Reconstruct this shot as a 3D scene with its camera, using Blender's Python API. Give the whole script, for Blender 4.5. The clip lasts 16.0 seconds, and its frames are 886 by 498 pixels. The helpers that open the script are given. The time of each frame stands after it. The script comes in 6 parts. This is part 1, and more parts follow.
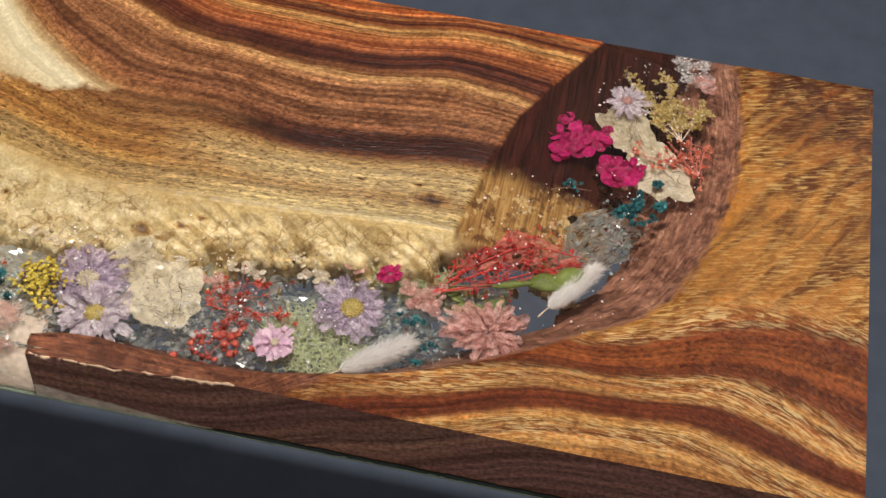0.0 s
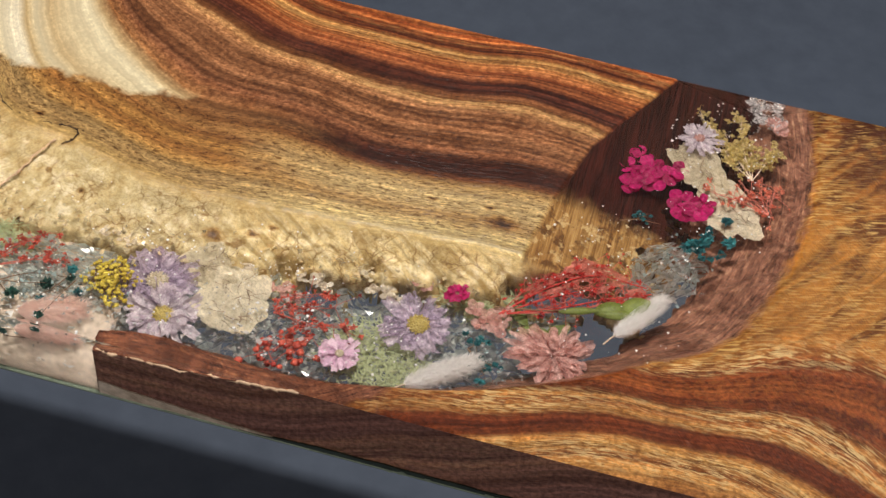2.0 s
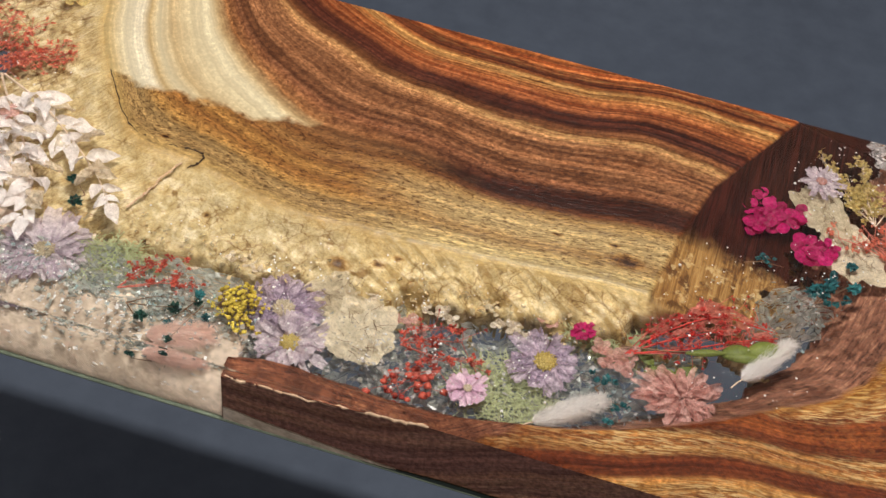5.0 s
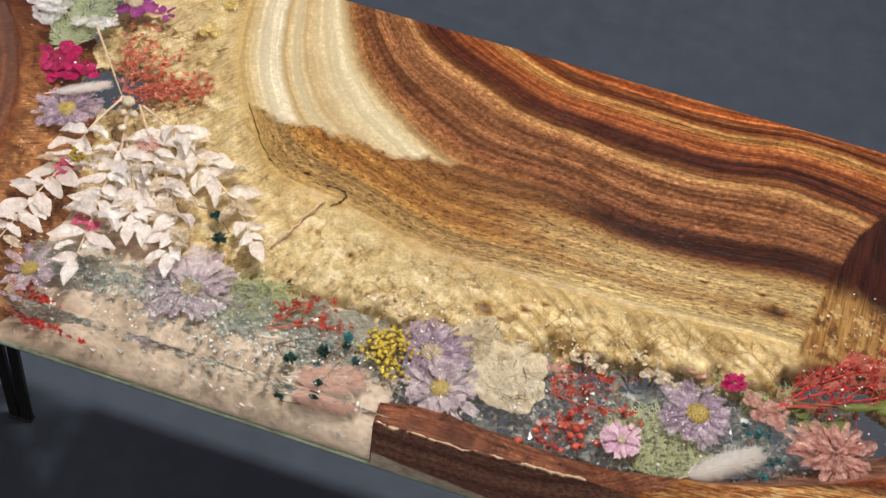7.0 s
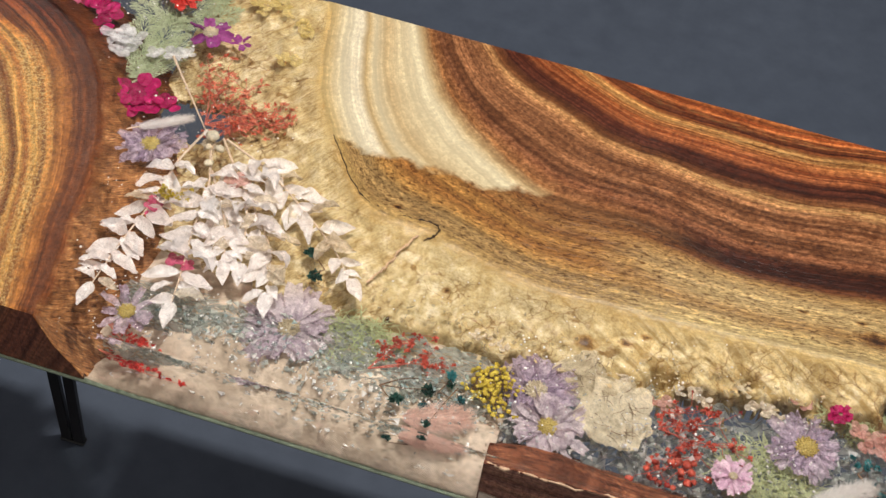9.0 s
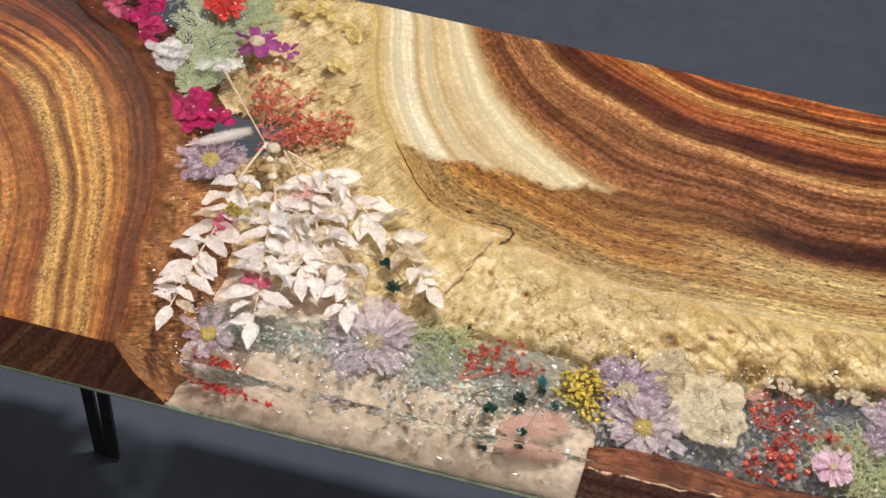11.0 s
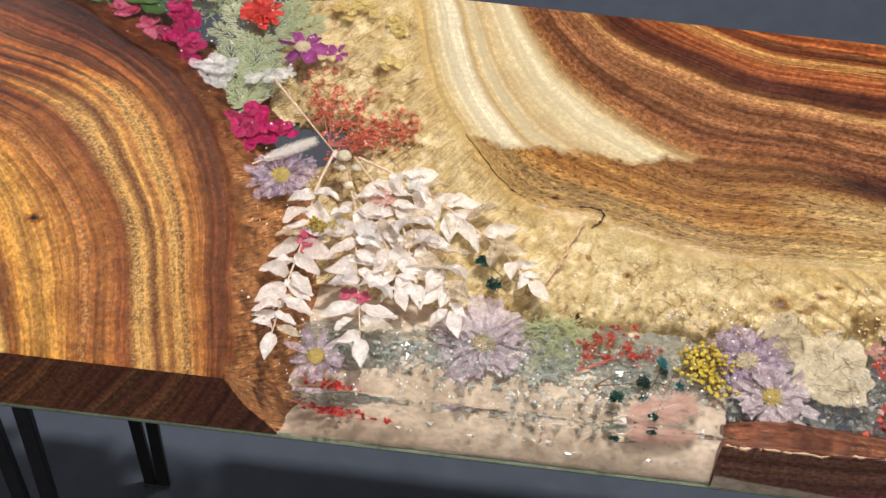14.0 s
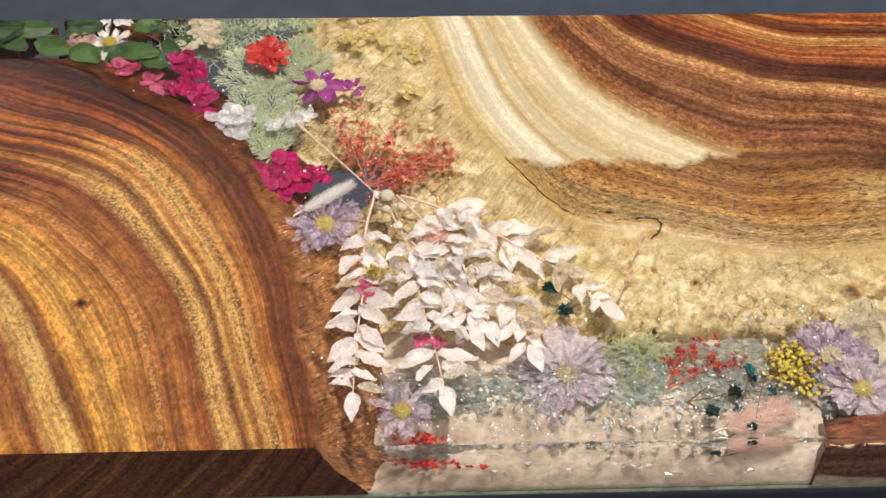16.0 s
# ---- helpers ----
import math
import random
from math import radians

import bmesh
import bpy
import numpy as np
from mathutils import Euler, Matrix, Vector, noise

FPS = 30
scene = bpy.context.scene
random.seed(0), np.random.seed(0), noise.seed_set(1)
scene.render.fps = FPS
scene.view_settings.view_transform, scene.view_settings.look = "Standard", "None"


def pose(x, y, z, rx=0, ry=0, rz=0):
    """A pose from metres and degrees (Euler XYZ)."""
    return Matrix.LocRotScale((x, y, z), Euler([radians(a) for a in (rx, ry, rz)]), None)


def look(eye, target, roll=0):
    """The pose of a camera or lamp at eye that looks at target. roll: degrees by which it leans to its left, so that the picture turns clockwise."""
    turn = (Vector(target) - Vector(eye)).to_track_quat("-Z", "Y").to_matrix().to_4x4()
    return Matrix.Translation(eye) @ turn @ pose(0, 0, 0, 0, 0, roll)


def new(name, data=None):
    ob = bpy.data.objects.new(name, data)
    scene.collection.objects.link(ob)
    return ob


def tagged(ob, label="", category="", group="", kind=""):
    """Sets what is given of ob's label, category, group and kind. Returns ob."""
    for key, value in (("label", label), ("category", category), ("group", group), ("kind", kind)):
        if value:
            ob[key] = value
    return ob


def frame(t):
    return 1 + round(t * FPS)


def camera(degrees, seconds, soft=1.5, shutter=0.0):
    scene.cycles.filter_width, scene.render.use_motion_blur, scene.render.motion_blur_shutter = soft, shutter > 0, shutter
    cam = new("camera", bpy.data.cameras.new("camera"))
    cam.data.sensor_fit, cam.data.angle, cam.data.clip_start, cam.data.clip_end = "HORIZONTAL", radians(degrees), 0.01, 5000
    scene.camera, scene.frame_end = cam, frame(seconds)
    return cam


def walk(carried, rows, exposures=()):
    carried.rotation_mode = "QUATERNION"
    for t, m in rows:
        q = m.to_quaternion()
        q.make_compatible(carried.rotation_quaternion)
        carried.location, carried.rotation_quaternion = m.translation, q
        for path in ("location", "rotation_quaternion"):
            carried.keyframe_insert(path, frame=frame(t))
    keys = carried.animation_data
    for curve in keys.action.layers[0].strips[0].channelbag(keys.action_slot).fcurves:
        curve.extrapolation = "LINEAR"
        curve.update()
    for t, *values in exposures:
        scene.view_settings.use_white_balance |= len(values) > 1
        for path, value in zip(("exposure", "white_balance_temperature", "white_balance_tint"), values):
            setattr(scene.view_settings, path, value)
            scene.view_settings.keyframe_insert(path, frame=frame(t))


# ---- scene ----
cam = camera(33.2, 16.0)
PATH = [
    (0, (0.315, -0.476, 1.379), (0.159, 0.769, -0.178), 5.2),
    (0.5, (0.312, -0.48, 1.375), (0.137, 0.773, -0.174), 5.5),
    (1, (0.308, -0.487, 1.373), (0.116, 0.779, -0.163), 5.9),
    (1.5, (0.301, -0.494, 1.370), (0.101, 0.785, -0.155), 6.4),
    (2, (0.296, -0.5, 1.365), (0.083, 0.791, -0.148), 6.8),
    (2.5, (0.285, -0.504, 1.365), (0.066, 0.793, -0.142), 7.1),
    (3, (0.278, -0.507, 1.363), (0.046, 0.793, -0.139), 7.3),
    (5.5, (0.211, -0.511, 1.362), (-0.053, 0.794, -0.131), 7.4),
    (6, (0.19, -0.514, 1.362), (-0.089, 0.792, -0.127), 7.3),
    (6.5, (0.161, -0.511, 1.367), (-0.111, 0.787, -0.130), 7.7),
    (7, (0.136, -0.508, 1.367), (-0.138, 0.788, -0.132), 8.0),
    (7.5, (0.115, -0.503, 1.369), (-0.157, 0.784, -0.137), 8.1),
    (8, (0.091, -0.502, 1.370), (-0.174, 0.783, -0.139), 8.3),
    (8.5, (0.072, -0.501, 1.374), (-0.185, 0.781, -0.139), 8.2),
    (9, (0.05, -0.502, 1.375), (-0.191, 0.787, -0.135), 8.1),
    (11.5, (-0.062, -0.502, 1.366), (-0.205, 0.781, -0.162), 7.6),
    (12, (-0.083, -0.5, 1.361), (-0.207, 0.782, -0.169), 7.5),
    (12.5, (-0.098, -0.504, 1.358), (-0.22, 0.775, -0.174), 6.7),
    (13, (-0.119, -0.509, 1.357), (-0.224, 0.768, -0.179), 6.1),
    (13.5, (-0.132, -0.504, 1.352), (-0.221, 0.773, -0.185), 5.2),
    (14, (-0.151, -0.489, 1.353), (-0.213, 0.78, -0.191), 4.3),
    (14.5, (-0.173, -0.473, 1.355), (-0.209, 0.793, -0.193), 3.6),
    (15, (-0.205, -0.459, 1.356), (-0.204, 0.801, -0.197), 3.0),
    (15.5, (-0.236, -0.446, 1.359), (-0.197, 0.801, -0.204), 2.6),
    (16, (-0.264, -0.442, 1.355), (-0.172, 0.798, -0.212), 2.5),
]
walk(cam, [(t, look(eye, target, roll)) for t, eye, target, roll in PATH],
     exposures=[(0.0, -0.12), (7.0, -0.12), (12.0, -0.03), (16.0, 0.0)])

# ---------------------------------------------------------------- world and light
world = bpy.data.worlds.new("studio")
scene.world = world
world.use_nodes = True
bg = world.node_tree.nodes["Background"]
bg.inputs["Color"].default_value = (1.0, 0.91, 0.86, 1)
bg.inputs["Strength"].default_value = 0.19

TOP_Z = 0.615
key = bpy.data.lights.new("softbox", "AREA")
key.shape, key.size, key.size_y = "RECTANGLE", 0.10, 0.10
key.energy, key.color = 82, (1.0, 0.95, 0.89)
key_ob = new("softbox_lamp", key)
key_ob.matrix_world = look((0.10, 0.62, 3.43), (0.0, 0.18, TOP_Z))
tagged(key_ob, "small square studio softbox hung above the bench", "lamp")

# Unseen fill lamp, added to brighten the front faces of the bench.
fill = bpy.data.lights.new("front_fill", "AREA")
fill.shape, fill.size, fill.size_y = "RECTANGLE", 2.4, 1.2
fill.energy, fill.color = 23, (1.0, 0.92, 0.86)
fill_ob = new("front_fill_lamp", fill)
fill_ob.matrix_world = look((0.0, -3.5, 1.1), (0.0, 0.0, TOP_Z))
tagged(fill_ob, "wide dim unseen fill lamp facing the front of the bench", "lamp")

# ---------------------------------------------------------------- sizes
TOP = 0.615         # top of the slab
BOT = 0.556         # underside
DATUM = 0.165       # heights of the things in the resin count from here
DEEP = 0.36         # depth of the bench
LEFT, RIGHT = -0.80, 0.519


def sunk(seen_z):
    """The true height of a thing in the resin from the height at which it seems to lie, over the datum."""
    return TOP - 1.8 * (TOP - DATUM - seen_z)


# ---------------------------------------------------------------- materials
def material(name):
    m = bpy.data.materials.new(name)
    m.use_nodes = True
    nt = m.node_tree
    return m, nt, nt.nodes["Principled BSDF"]


def node(nt, kind, **values):
    n = nt.nodes.new(kind)
    for k, v in values.items():
        n.inputs[k].default_value = v
    return n


def maths(nt, op, a, b=None, clamp=False):
    n = nt.nodes.new("ShaderNodeMath")
    n.operation, n.use_clamp = op, clamp
    for i, s in enumerate((a, b)):
        if s is None:
            continue
        if isinstance(s, (int, float)):
            n.inputs[i].default_value = s
        else:
            nt.links.new(s, n.inputs[i])
    return n.outputs[0]


def ramp(nt, fac, stops, mode="LINEAR"):
    n = nt.nodes.new("ShaderNodeValToRGB")
    n.color_ramp.interpolation = mode
    e = n.color_ramp.elements
    while len(e) < len(stops):
        e.new(0.5)
    for el, (p, c) in zip(e, stops):
        el.position = p
        el.color = (*c, 1) if len(c) == 3 else c
    nt.links.new(fac, n.inputs[0])
    return n.outputs[0]


def mix(nt, fac, a, b, blend="MIX"):
    n = nt.nodes.new("ShaderNodeMix")
    n.data_type, n.blend_type = "RGBA", blend
    for s, i in ((fac, 0), (a, 6), (b, 7)):
        if isinstance(s, (int, float)):
            n.inputs[i].default_value = s
        elif isinstance(s, tuple):
            n.inputs[i].default_value = (*s, 1)
        else:
            nt.links.new(s, n.inputs[i])
    return n.outputs[2]


def grey(v):
    return (v, v, v)


def noise_at(nt, vec, scale, detail=4.0, rough=0.55, distortion=0.0):
    n = node(nt, "ShaderNodeTexNoise", Scale=scale, Detail=detail, Roughness=rough, Distortion=distortion)
    nt.links.new(vec, n.inputs["Vector"])
    return n.outputs["Fac"]


def bump(nt, bsdf, height, strength, distance):
    n = node(nt, "ShaderNodeBump", Strength=strength, Distance=distance)
    nt.links.new(height, n.inputs["Height"])
    nt.links.new(n.outputs[0], bsdf.inputs["Normal"])


def tint(r, g, b, gain=0.86):
    """A base colour from its everyday 0 to 255 values."""
    lin = [gain * (c / 255 / 12.92 if c < 10 else ((c / 255 + 0.055) / 1.055) ** 2.4) for c in (r, g, b)]
    return tuple(min(0.92, 0.97 * c + 0.03 * sum(lin) / 3) for c in lin)


class Grain:
    """Node chains for wood whose rings follow the uv map "grain" (u across the rings, v along them);
    the uv map "zone" holds the distance into a sawn end or from a natural edge, and 1 on the sawn sides."""

    def __init__(self, name):
        self.m, self.nt, self.b = material(name)
        nt = self.nt
        def split(socket):
            s = nt.nodes.new("ShaderNodeSeparateXYZ")
            nt.links.new(socket, s.inputs[0])
            return s.outputs
        def layer(which):
            n = nt.nodes.new("ShaderNodeUVMap")
            n.uv_map = which
            return split(n.outputs[0])
        grain, zone = layer("grain"), layer("zone")
        self.v, self.end, self.side = grain[1], zone[0], zone[1]
        self.pos = nt.nodes.new("ShaderNodeNewGeometry").outputs["Position"]
        self.x, self.y, self.z = split(self.pos)
        slow = self.times(self.plus(self.noise(9, 3), -0.5), 0.007)
        quick = self.times(self.plus(self.noise(60, 4), -0.5), 0.0026)
        self.u = self.plus(self.plus(grain[0], slow), quick)
        self.col = None

    def plus(self, a, b):
        return maths(self.nt, "ADD", a, b)

    def times(self, a, b):
        return maths(self.nt, "MULTIPLY", a, b)

    def noise(self, scale, detail=4, rough=0.6, distortion=0.0):
        return noise_at(self.nt, self.pos, scale, detail, rough, distortion)

    def cells(self, a, b, detail=3, rough=0.6, distortion=0.0):
        """Noise over two given coordinates."""
        c = self.nt.nodes.new("ShaderNodeCombineXYZ")
        self.nt.links.new(a, c.inputs[0])
        self.nt.links.new(b, c.inputs[1])
        return noise_at(self.nt, c.outputs[0], 1.0, detail, rough, distortion)

    def streak(self, across, along, detail=3, rough=0.6, distortion=0.0):
        return self.cells(self.times(self.u, across), self.times(self.v, along), detail, rough, distortion)

    def ramp(self, fac, stops):
        return ramp(self.nt, fac, [(p, grey(c) if isinstance(c, (int, float)) else c) for p, c in stops])

    def rise(self, fac, a, b, top=1.0):
        """0 where fac is below a, top above b (or the other way round where a is the larger)."""
        s = 1.0 / (b - a)
        return self.times(maths(self.nt, "MULTIPLY", self.plus(fac, -a), s, True), top)

    def bands(self, fac, rows, soft=0.0025):
        """1 within any of the stretches of fac."""
        out = None
        for a, b in rows:
            one = self.times(self.rise(fac, a - soft, a + soft), self.rise(fac, b + soft, b - soft))
            out = one if out is None else maths(self.nt, "MAXIMUM", out, one)
        return out

    def by_u(self, stops):
        lo, hi = stops[0][0], stops[-1][0]
        return self.ramp(self.rise(self.u, lo, hi), [((p - lo) / (hi - lo), tint(*c)) for p, c in stops])

    def lay(self, fac, colour):
        self.col = mix(self.nt, fac, self.col, colour)

    def shade(self, fac, stops, amount=1.0):
        """Multiplies the colour by a ramp of fac."""
        if 0.25 <= stops[0][0] < 0.5:
            stops = [(0.5 + 0.72 * (p - 0.5), c) for p, c in stops]
        many = self.ramp(fac, stops)
        self.col = mix(self.nt, amount, self.col, mix(self.nt, 1.0, self.col, many, "MULTIPLY"))

    def fibres(self, amount=1.0, wide=0.9):
        """The soft secondary bands, thin lines, hairs and cloudiness that all the slabs share."""
        self.shade(self.streak(150, 1.1, 2, 0.5), [(0.36, (0.60, 0.52, 0.46)), (0.5, 1.0), (0.64, (1.28, 1.26, 1.22))], wide)
        self.shade(self.streak(300, 2.6, 3, 0.6), [(0.36, (0.72, 0.66, 0.61)), (0.5, 1.0), (0.64, 1.22)], amount)
        self.shade(self.streak(560, 9, 4, 0.65), [(0.36, (0.78, 0.73, 0.69)), (0.5, 1.0), (0.64, 1.18)], amount)
        self.shade(self.streak(900, 240, 4, 0.7), [(0.34, (0.74, 0.69, 0.64)), (0.5, 1.0), (0.64, 1.24)], amount)
        self.shade(self.noise(42, 4, 0.65, 0.6), [(0.34, (0.74, 0.66, 0.60)), (0.5, 1.0), (0.66, 1.18)], 0.9)
        self.shade(self.noise(260, 4, 0.7, 0.4), [(0.34, (0.68, 0.62, 0.57)), (0.5, 1.0), (0.64, 1.28)], amount)
        self.shade(self.streak(620, 120, 2, 0.5), [(0.28, (0.36, 0.27, 0.22)), (0.37, 1.0)], 0.3)

    def dashes(self, where, colour, across=620, along=240, amount=0.9, slant=0.0, gap=0.8):
        """Short bright strokes between dark gaps: the gleam of curled fibres, painted in as colour."""
        a = self.times(self.u, across) if not slant else self.plus(self.times(self.u, across), self.times(self.v, across * slant))
        n = self.cells(a, self.times(self.v, along), 3, 0.62, 0.7)
        gate = self.times(where, self.ramp(self.noise(16, 3), [(0.34, 0.35), (0.58, 1.0)]))
        self.lay(self.times(self.times(self.ramp(n, [(0.49, 0.0), (0.60, 1.0)]), gate), amount), colour)
        self.shade(n, [(0.34, (0.58, 0.46, 0.36)), (0.47, 1.0)], self.times(gate, gap))

    def knots(self, rows):
        smear = self.noise(240, 4, 0.7)
        for kx, ky, kr, ks in rows:
            dx = self.times(self.plus(self.x, -kx), 1 / kr)
            dy = self.times(self.plus(self.y, -ky), 1 / (kr * ks))
            d = maths(self.nt, "SQRT", self.plus(self.times(dx, dx), self.times(dy, dy)))
            d = self.times(self.plus(d, self.times(self.plus(smear, -0.5), 1.6)), 0.5)
            self.shade(d, [(0.08, (0.14, 0.08, 0.05)), (0.24, (0.40, 0.27, 0.18)), (0.34, (0.74, 0.6, 0.46)), (0.6, 1.0)])

    def rough_edge(self, dark, mid, light, along, torn=0.8):
        """The natural edge: fibres torn from the wood."""
        near = self.plus(self.end, self.times(self.plus(self.noise(60, 5, 0.65), -0.5), 0.022))
        hairs = self.cells(self.times(self.end, 130.0), self.times(along, 560.0), 5, 0.7, 0.7)
        run = self.cells(self.times(self.end, 420.0), self.times(along, 45.0), 5, 0.7, 0.8)
        f = self.plus(self.times(hairs, torn), self.times(run, 1 - torn))
        keep = self.col
        self.col = self.ramp(f, [(0.39, dark), (0.47, mid), (0.54, tuple(c * 1.2 for c in mid)), (0.62, light)])
        self.shade(self.noise(28, 5, 0.7, 1.5), [(0.36, (0.5, 0.44, 0.42)), (0.5, 1.0), (0.66, 1.25)], 0.9)
        self.shade(self.noise(150, 4, 0.7, 0.5), [(0.34, (0.62, 0.54, 0.5)), (0.5, 1.0), (0.66, 1.2)], 0.8)
        rim = self.times(self.rise(near, 0.0, -0.005), self.rise(self.side, 1.0, 0.0))
        self.col = mix(self.nt, rim, keep, self.col)
        return hairs

    def sawn_side(self, colour_a, colour_b, amount=0.85):
        # Browner tone for the sides, lightened to offset the weak light on them.
        side_brown = mix(self.nt, self.streak(420, 12, 4, 0.65), colour_a, colour_b)
        self.lay(self.times(self.side, amount), side_brown)
        self.shade(self.streak(170, 2.2, 3, 0.6), [(0.36, (0.66, 0.61, 0.58)), (0.5, 1.0), (0.64, (1.36, 1.32, 1.28))], self.side)
        self.shade(self.noise(300, 3, 0.6), [(0.36, (0.7, 0.66, 0.64)), (0.5, 1.0), (0.64, 1.3)], self.side)

    def finish(self, height=None, relief=0.3, rough=0.3, gloss=0.3):
        nt, b = self.nt, self.b
        nt.links.new(self.col, b.inputs["Base Color"])
        b.inputs["Roughness"].default_value = rough
        b.inputs["Specular IOR Level"].default_value = gloss
        grain = self.plus(self.streak(420, 14, 4, 0.65), self.streak(1300, 60, 3, 0.6))
        bump(nt, b, grain if height is None else self.plus(grain, height), relief, 0.001)
        return self.m


HEART = [(0.075, (130, 83, 54)), (0.084, (152, 103, 67)), (0.094, (148, 99, 64)), (0.103, (162, 113, 73)), (0.108, (193, 145, 92)), (0.112, (154, 99, 58)), (0.119, (91, 46, 31)), (0.128, (98, 48, 31)), (0.134, (148, 85, 48)),
         (0.143, (162, 95, 52)), (0.150, (183, 121, 67)), (0.157, (211, 162, 94)), (0.162, (167, 99, 52)), (0.166, (114, 59, 33)), (0.172, (175, 101, 52)), (0.178, (167, 93, 46)), (0.185, (185, 111, 56)), (0.21, (197, 125, 67))]


def ringed_heartwood():
    g = Grain("ringed_heartwood")
    dry = g.by_u([(-0.09, (205, 178, 112)), (-0.004, (200, 170, 105)), (0.003, (222, 196, 142)), (0.011, (242, 228, 190)), (0.021, (247, 236, 206)), (0.026, (208, 178, 124)), (0.031, (242, 226, 184)), (0.038, (216, 188, 138)), (0.049, (240, 222, 178)), (0.057, (246, 232, 192)), (0.063, (222, 190, 136)), (0.068, (164, 112, 66))] + HEART)
    gold = g.by_u([(-0.09, (200, 172, 105)), (-0.02, (205, 176, 108)), (-0.004, (196, 164, 98)), (0.006, (170, 138, 88)), (0.014, (178, 146, 94)), (0.020, (186, 142, 78)), (0.028, (172, 118, 60)), (0.036, (188, 138, 72)), (0.044, (150, 100, 52)), (0.050, (178, 130, 74)), (0.056, (142, 94, 50)), (0.062, (152, 106, 64)), (0.068, (146, 98, 60))] + HEART)
    pale = g.by_u([(-0.09, (205, 178, 112)), (-0.02, (206, 180, 118)), (0.006, (214, 190, 130)), (0.02, (186, 148, 92)), (0.03, (208, 180, 124)), (0.042, (214, 186, 130)), (0.050, (196, 158, 98)), (0.055, (120, 70, 40)), (0.060, (62, 28, 18)), (0.068, (74, 34, 20))] + HEART)
    g.col = dry
    waver = g.times(g.plus(g.noise(35, 3), -0.5), 0.03)
    over = g.times(maths(g.nt, "MAXIMUM", g.plus(g.x, 0.02), 0.0), -1.5)
    damp = g.rise(g.plus(g.plus(g.y, waver), over), 0.2196, 0.2137)
    east = g.rise(g.plus(g.x, g.times(g.plus(g.noise(22, 4), -0.5), 0.10)), 0.03, 0.11)
    heart = g.rise(g.u, 0.060, 0.068)
    g.lay(damp, mix(g.nt, east, gold, pale))
    # the sapwood stays smooth, the heartwood is banded
    keep = g.col
    g.fibres(1.0, 1.0)
    g.col = mix(g.nt, g.plus(g.times(heart, 0.55), g.plus(0.28, g.times(damp, 0.17))), keep, g.col)
    g.shade(g.streak(330, 1.3, 2, 0.5), [(0.36, (0.62, 0.46, 0.36)), (0.5, 1.0), (0.62, (1.2, 1.16, 1.08))], g.rise(g.u, 0.112, 0.13))
    fleck = g.streak(640, 170, 5, 0.75, 0.8)
    soaked = g.times(damp, g.bands(g.u, [(0.0, 0.064)], 0.006))
    g.shade(fleck, [(0.36, (0.30, 0.20, 0.12)), (0.46, 0.9), (0.55, 1.0), (0.66, (1.5, 1.46, 1.36))], soaked)
    g.shade(soaked, [(0.0, 1.0), (1.0, (0.97, 0.95, 0.91))])
    mid = g.bands(g.u, [(0.066, 0.112)], 0.006)
    g.shade(g.streak(620, 190, 4, 0.7, 0.5), [(0.36, (0.66, 0.56, 0.5)), (0.5, 1.0), (0.64, (1.3, 1.28, 1.24))], g.times(mid, 0.8))
    g.shade(g.noise(210, 3, 0.6), [(0.60, 1.0), (0.68, (0.25, 0.16, 0.12))], g.times(g.bands(g.u, [(0.062, 0.086)], 0.006), g.rise(g.x, 0.05, 0.12, 0.8)))
    g.dashes(g.times(g.bands(g.u, [(0.104, 0.110), (0.153, 0.160), (0.169, 0.172)], 0.003), g.rise(g.x, -0.02, 0.08, 0.7)), tint(232, 184, 112), 900, 60)
    # the bark-shed slope: pale, crumbed and cracked
    slope = g.rise(g.u, 0.0, -0.011)
    wood_now = g.col
    g.col = g.ramp(g.noise(85, 6, 0.68, 0.9), [(0.26, tint(156, 124, 78)), (0.37, tint(198, 173, 120)), (0.5, tint(214, 195, 146)), (0.66, tint(231, 218, 180))])
    g.shade(g.noise(520, 4, 0.6), [(0.32, (0.74, 0.66, 0.54)), (0.5, 1.0), (0.68, 1.12)], 0.7)
    g.shade(g.cells(g.times(g.u, 60.0), g.times(g.v, 420.0), 5, 0.68, 0.8), [(0.34, (0.70, 0.60, 0.44)), (0.48, 1.0), (0.64, 1.12)], g.rise(g.x, -0.06, -0.14, 0.8))
    ribs = g.cells(g.times(g.plus(g.y, g.times(g.x, 0.6)), 130.0), g.times(g.plus(g.x, g.times(g.y, -0.6)), 14.0), 3, 0.6, 0.4)
    g.shade(ribs, [(0.40, (0.72, 0.63, 0.48)), (0.5, 1.0), (0.60, (1.2, 1.18, 1.12))], g.rise(g.x, 0.0, 0.08))
    warp = g.nt.nodes.new("ShaderNodeVectorMath")
    warp.operation = "MULTIPLY_ADD"
    nn = node(g.nt, "ShaderNodeTexNoise", Scale=50.0, Detail=4.0)
    g.nt.links.new(g.pos, nn.inputs["Vector"])
    g.nt.links.new(nn.outputs["Color"], warp.inputs[0])
    warp.inputs[1].default_value = (0.024, 0.024, 0.024)
    g.nt.links.new(g.pos, warp.inputs[2])
    cracked = g.rise(g.plus(g.noise(24, 3), g.times(g.u, -1.2)), 0.50, 0.62, 0.9)
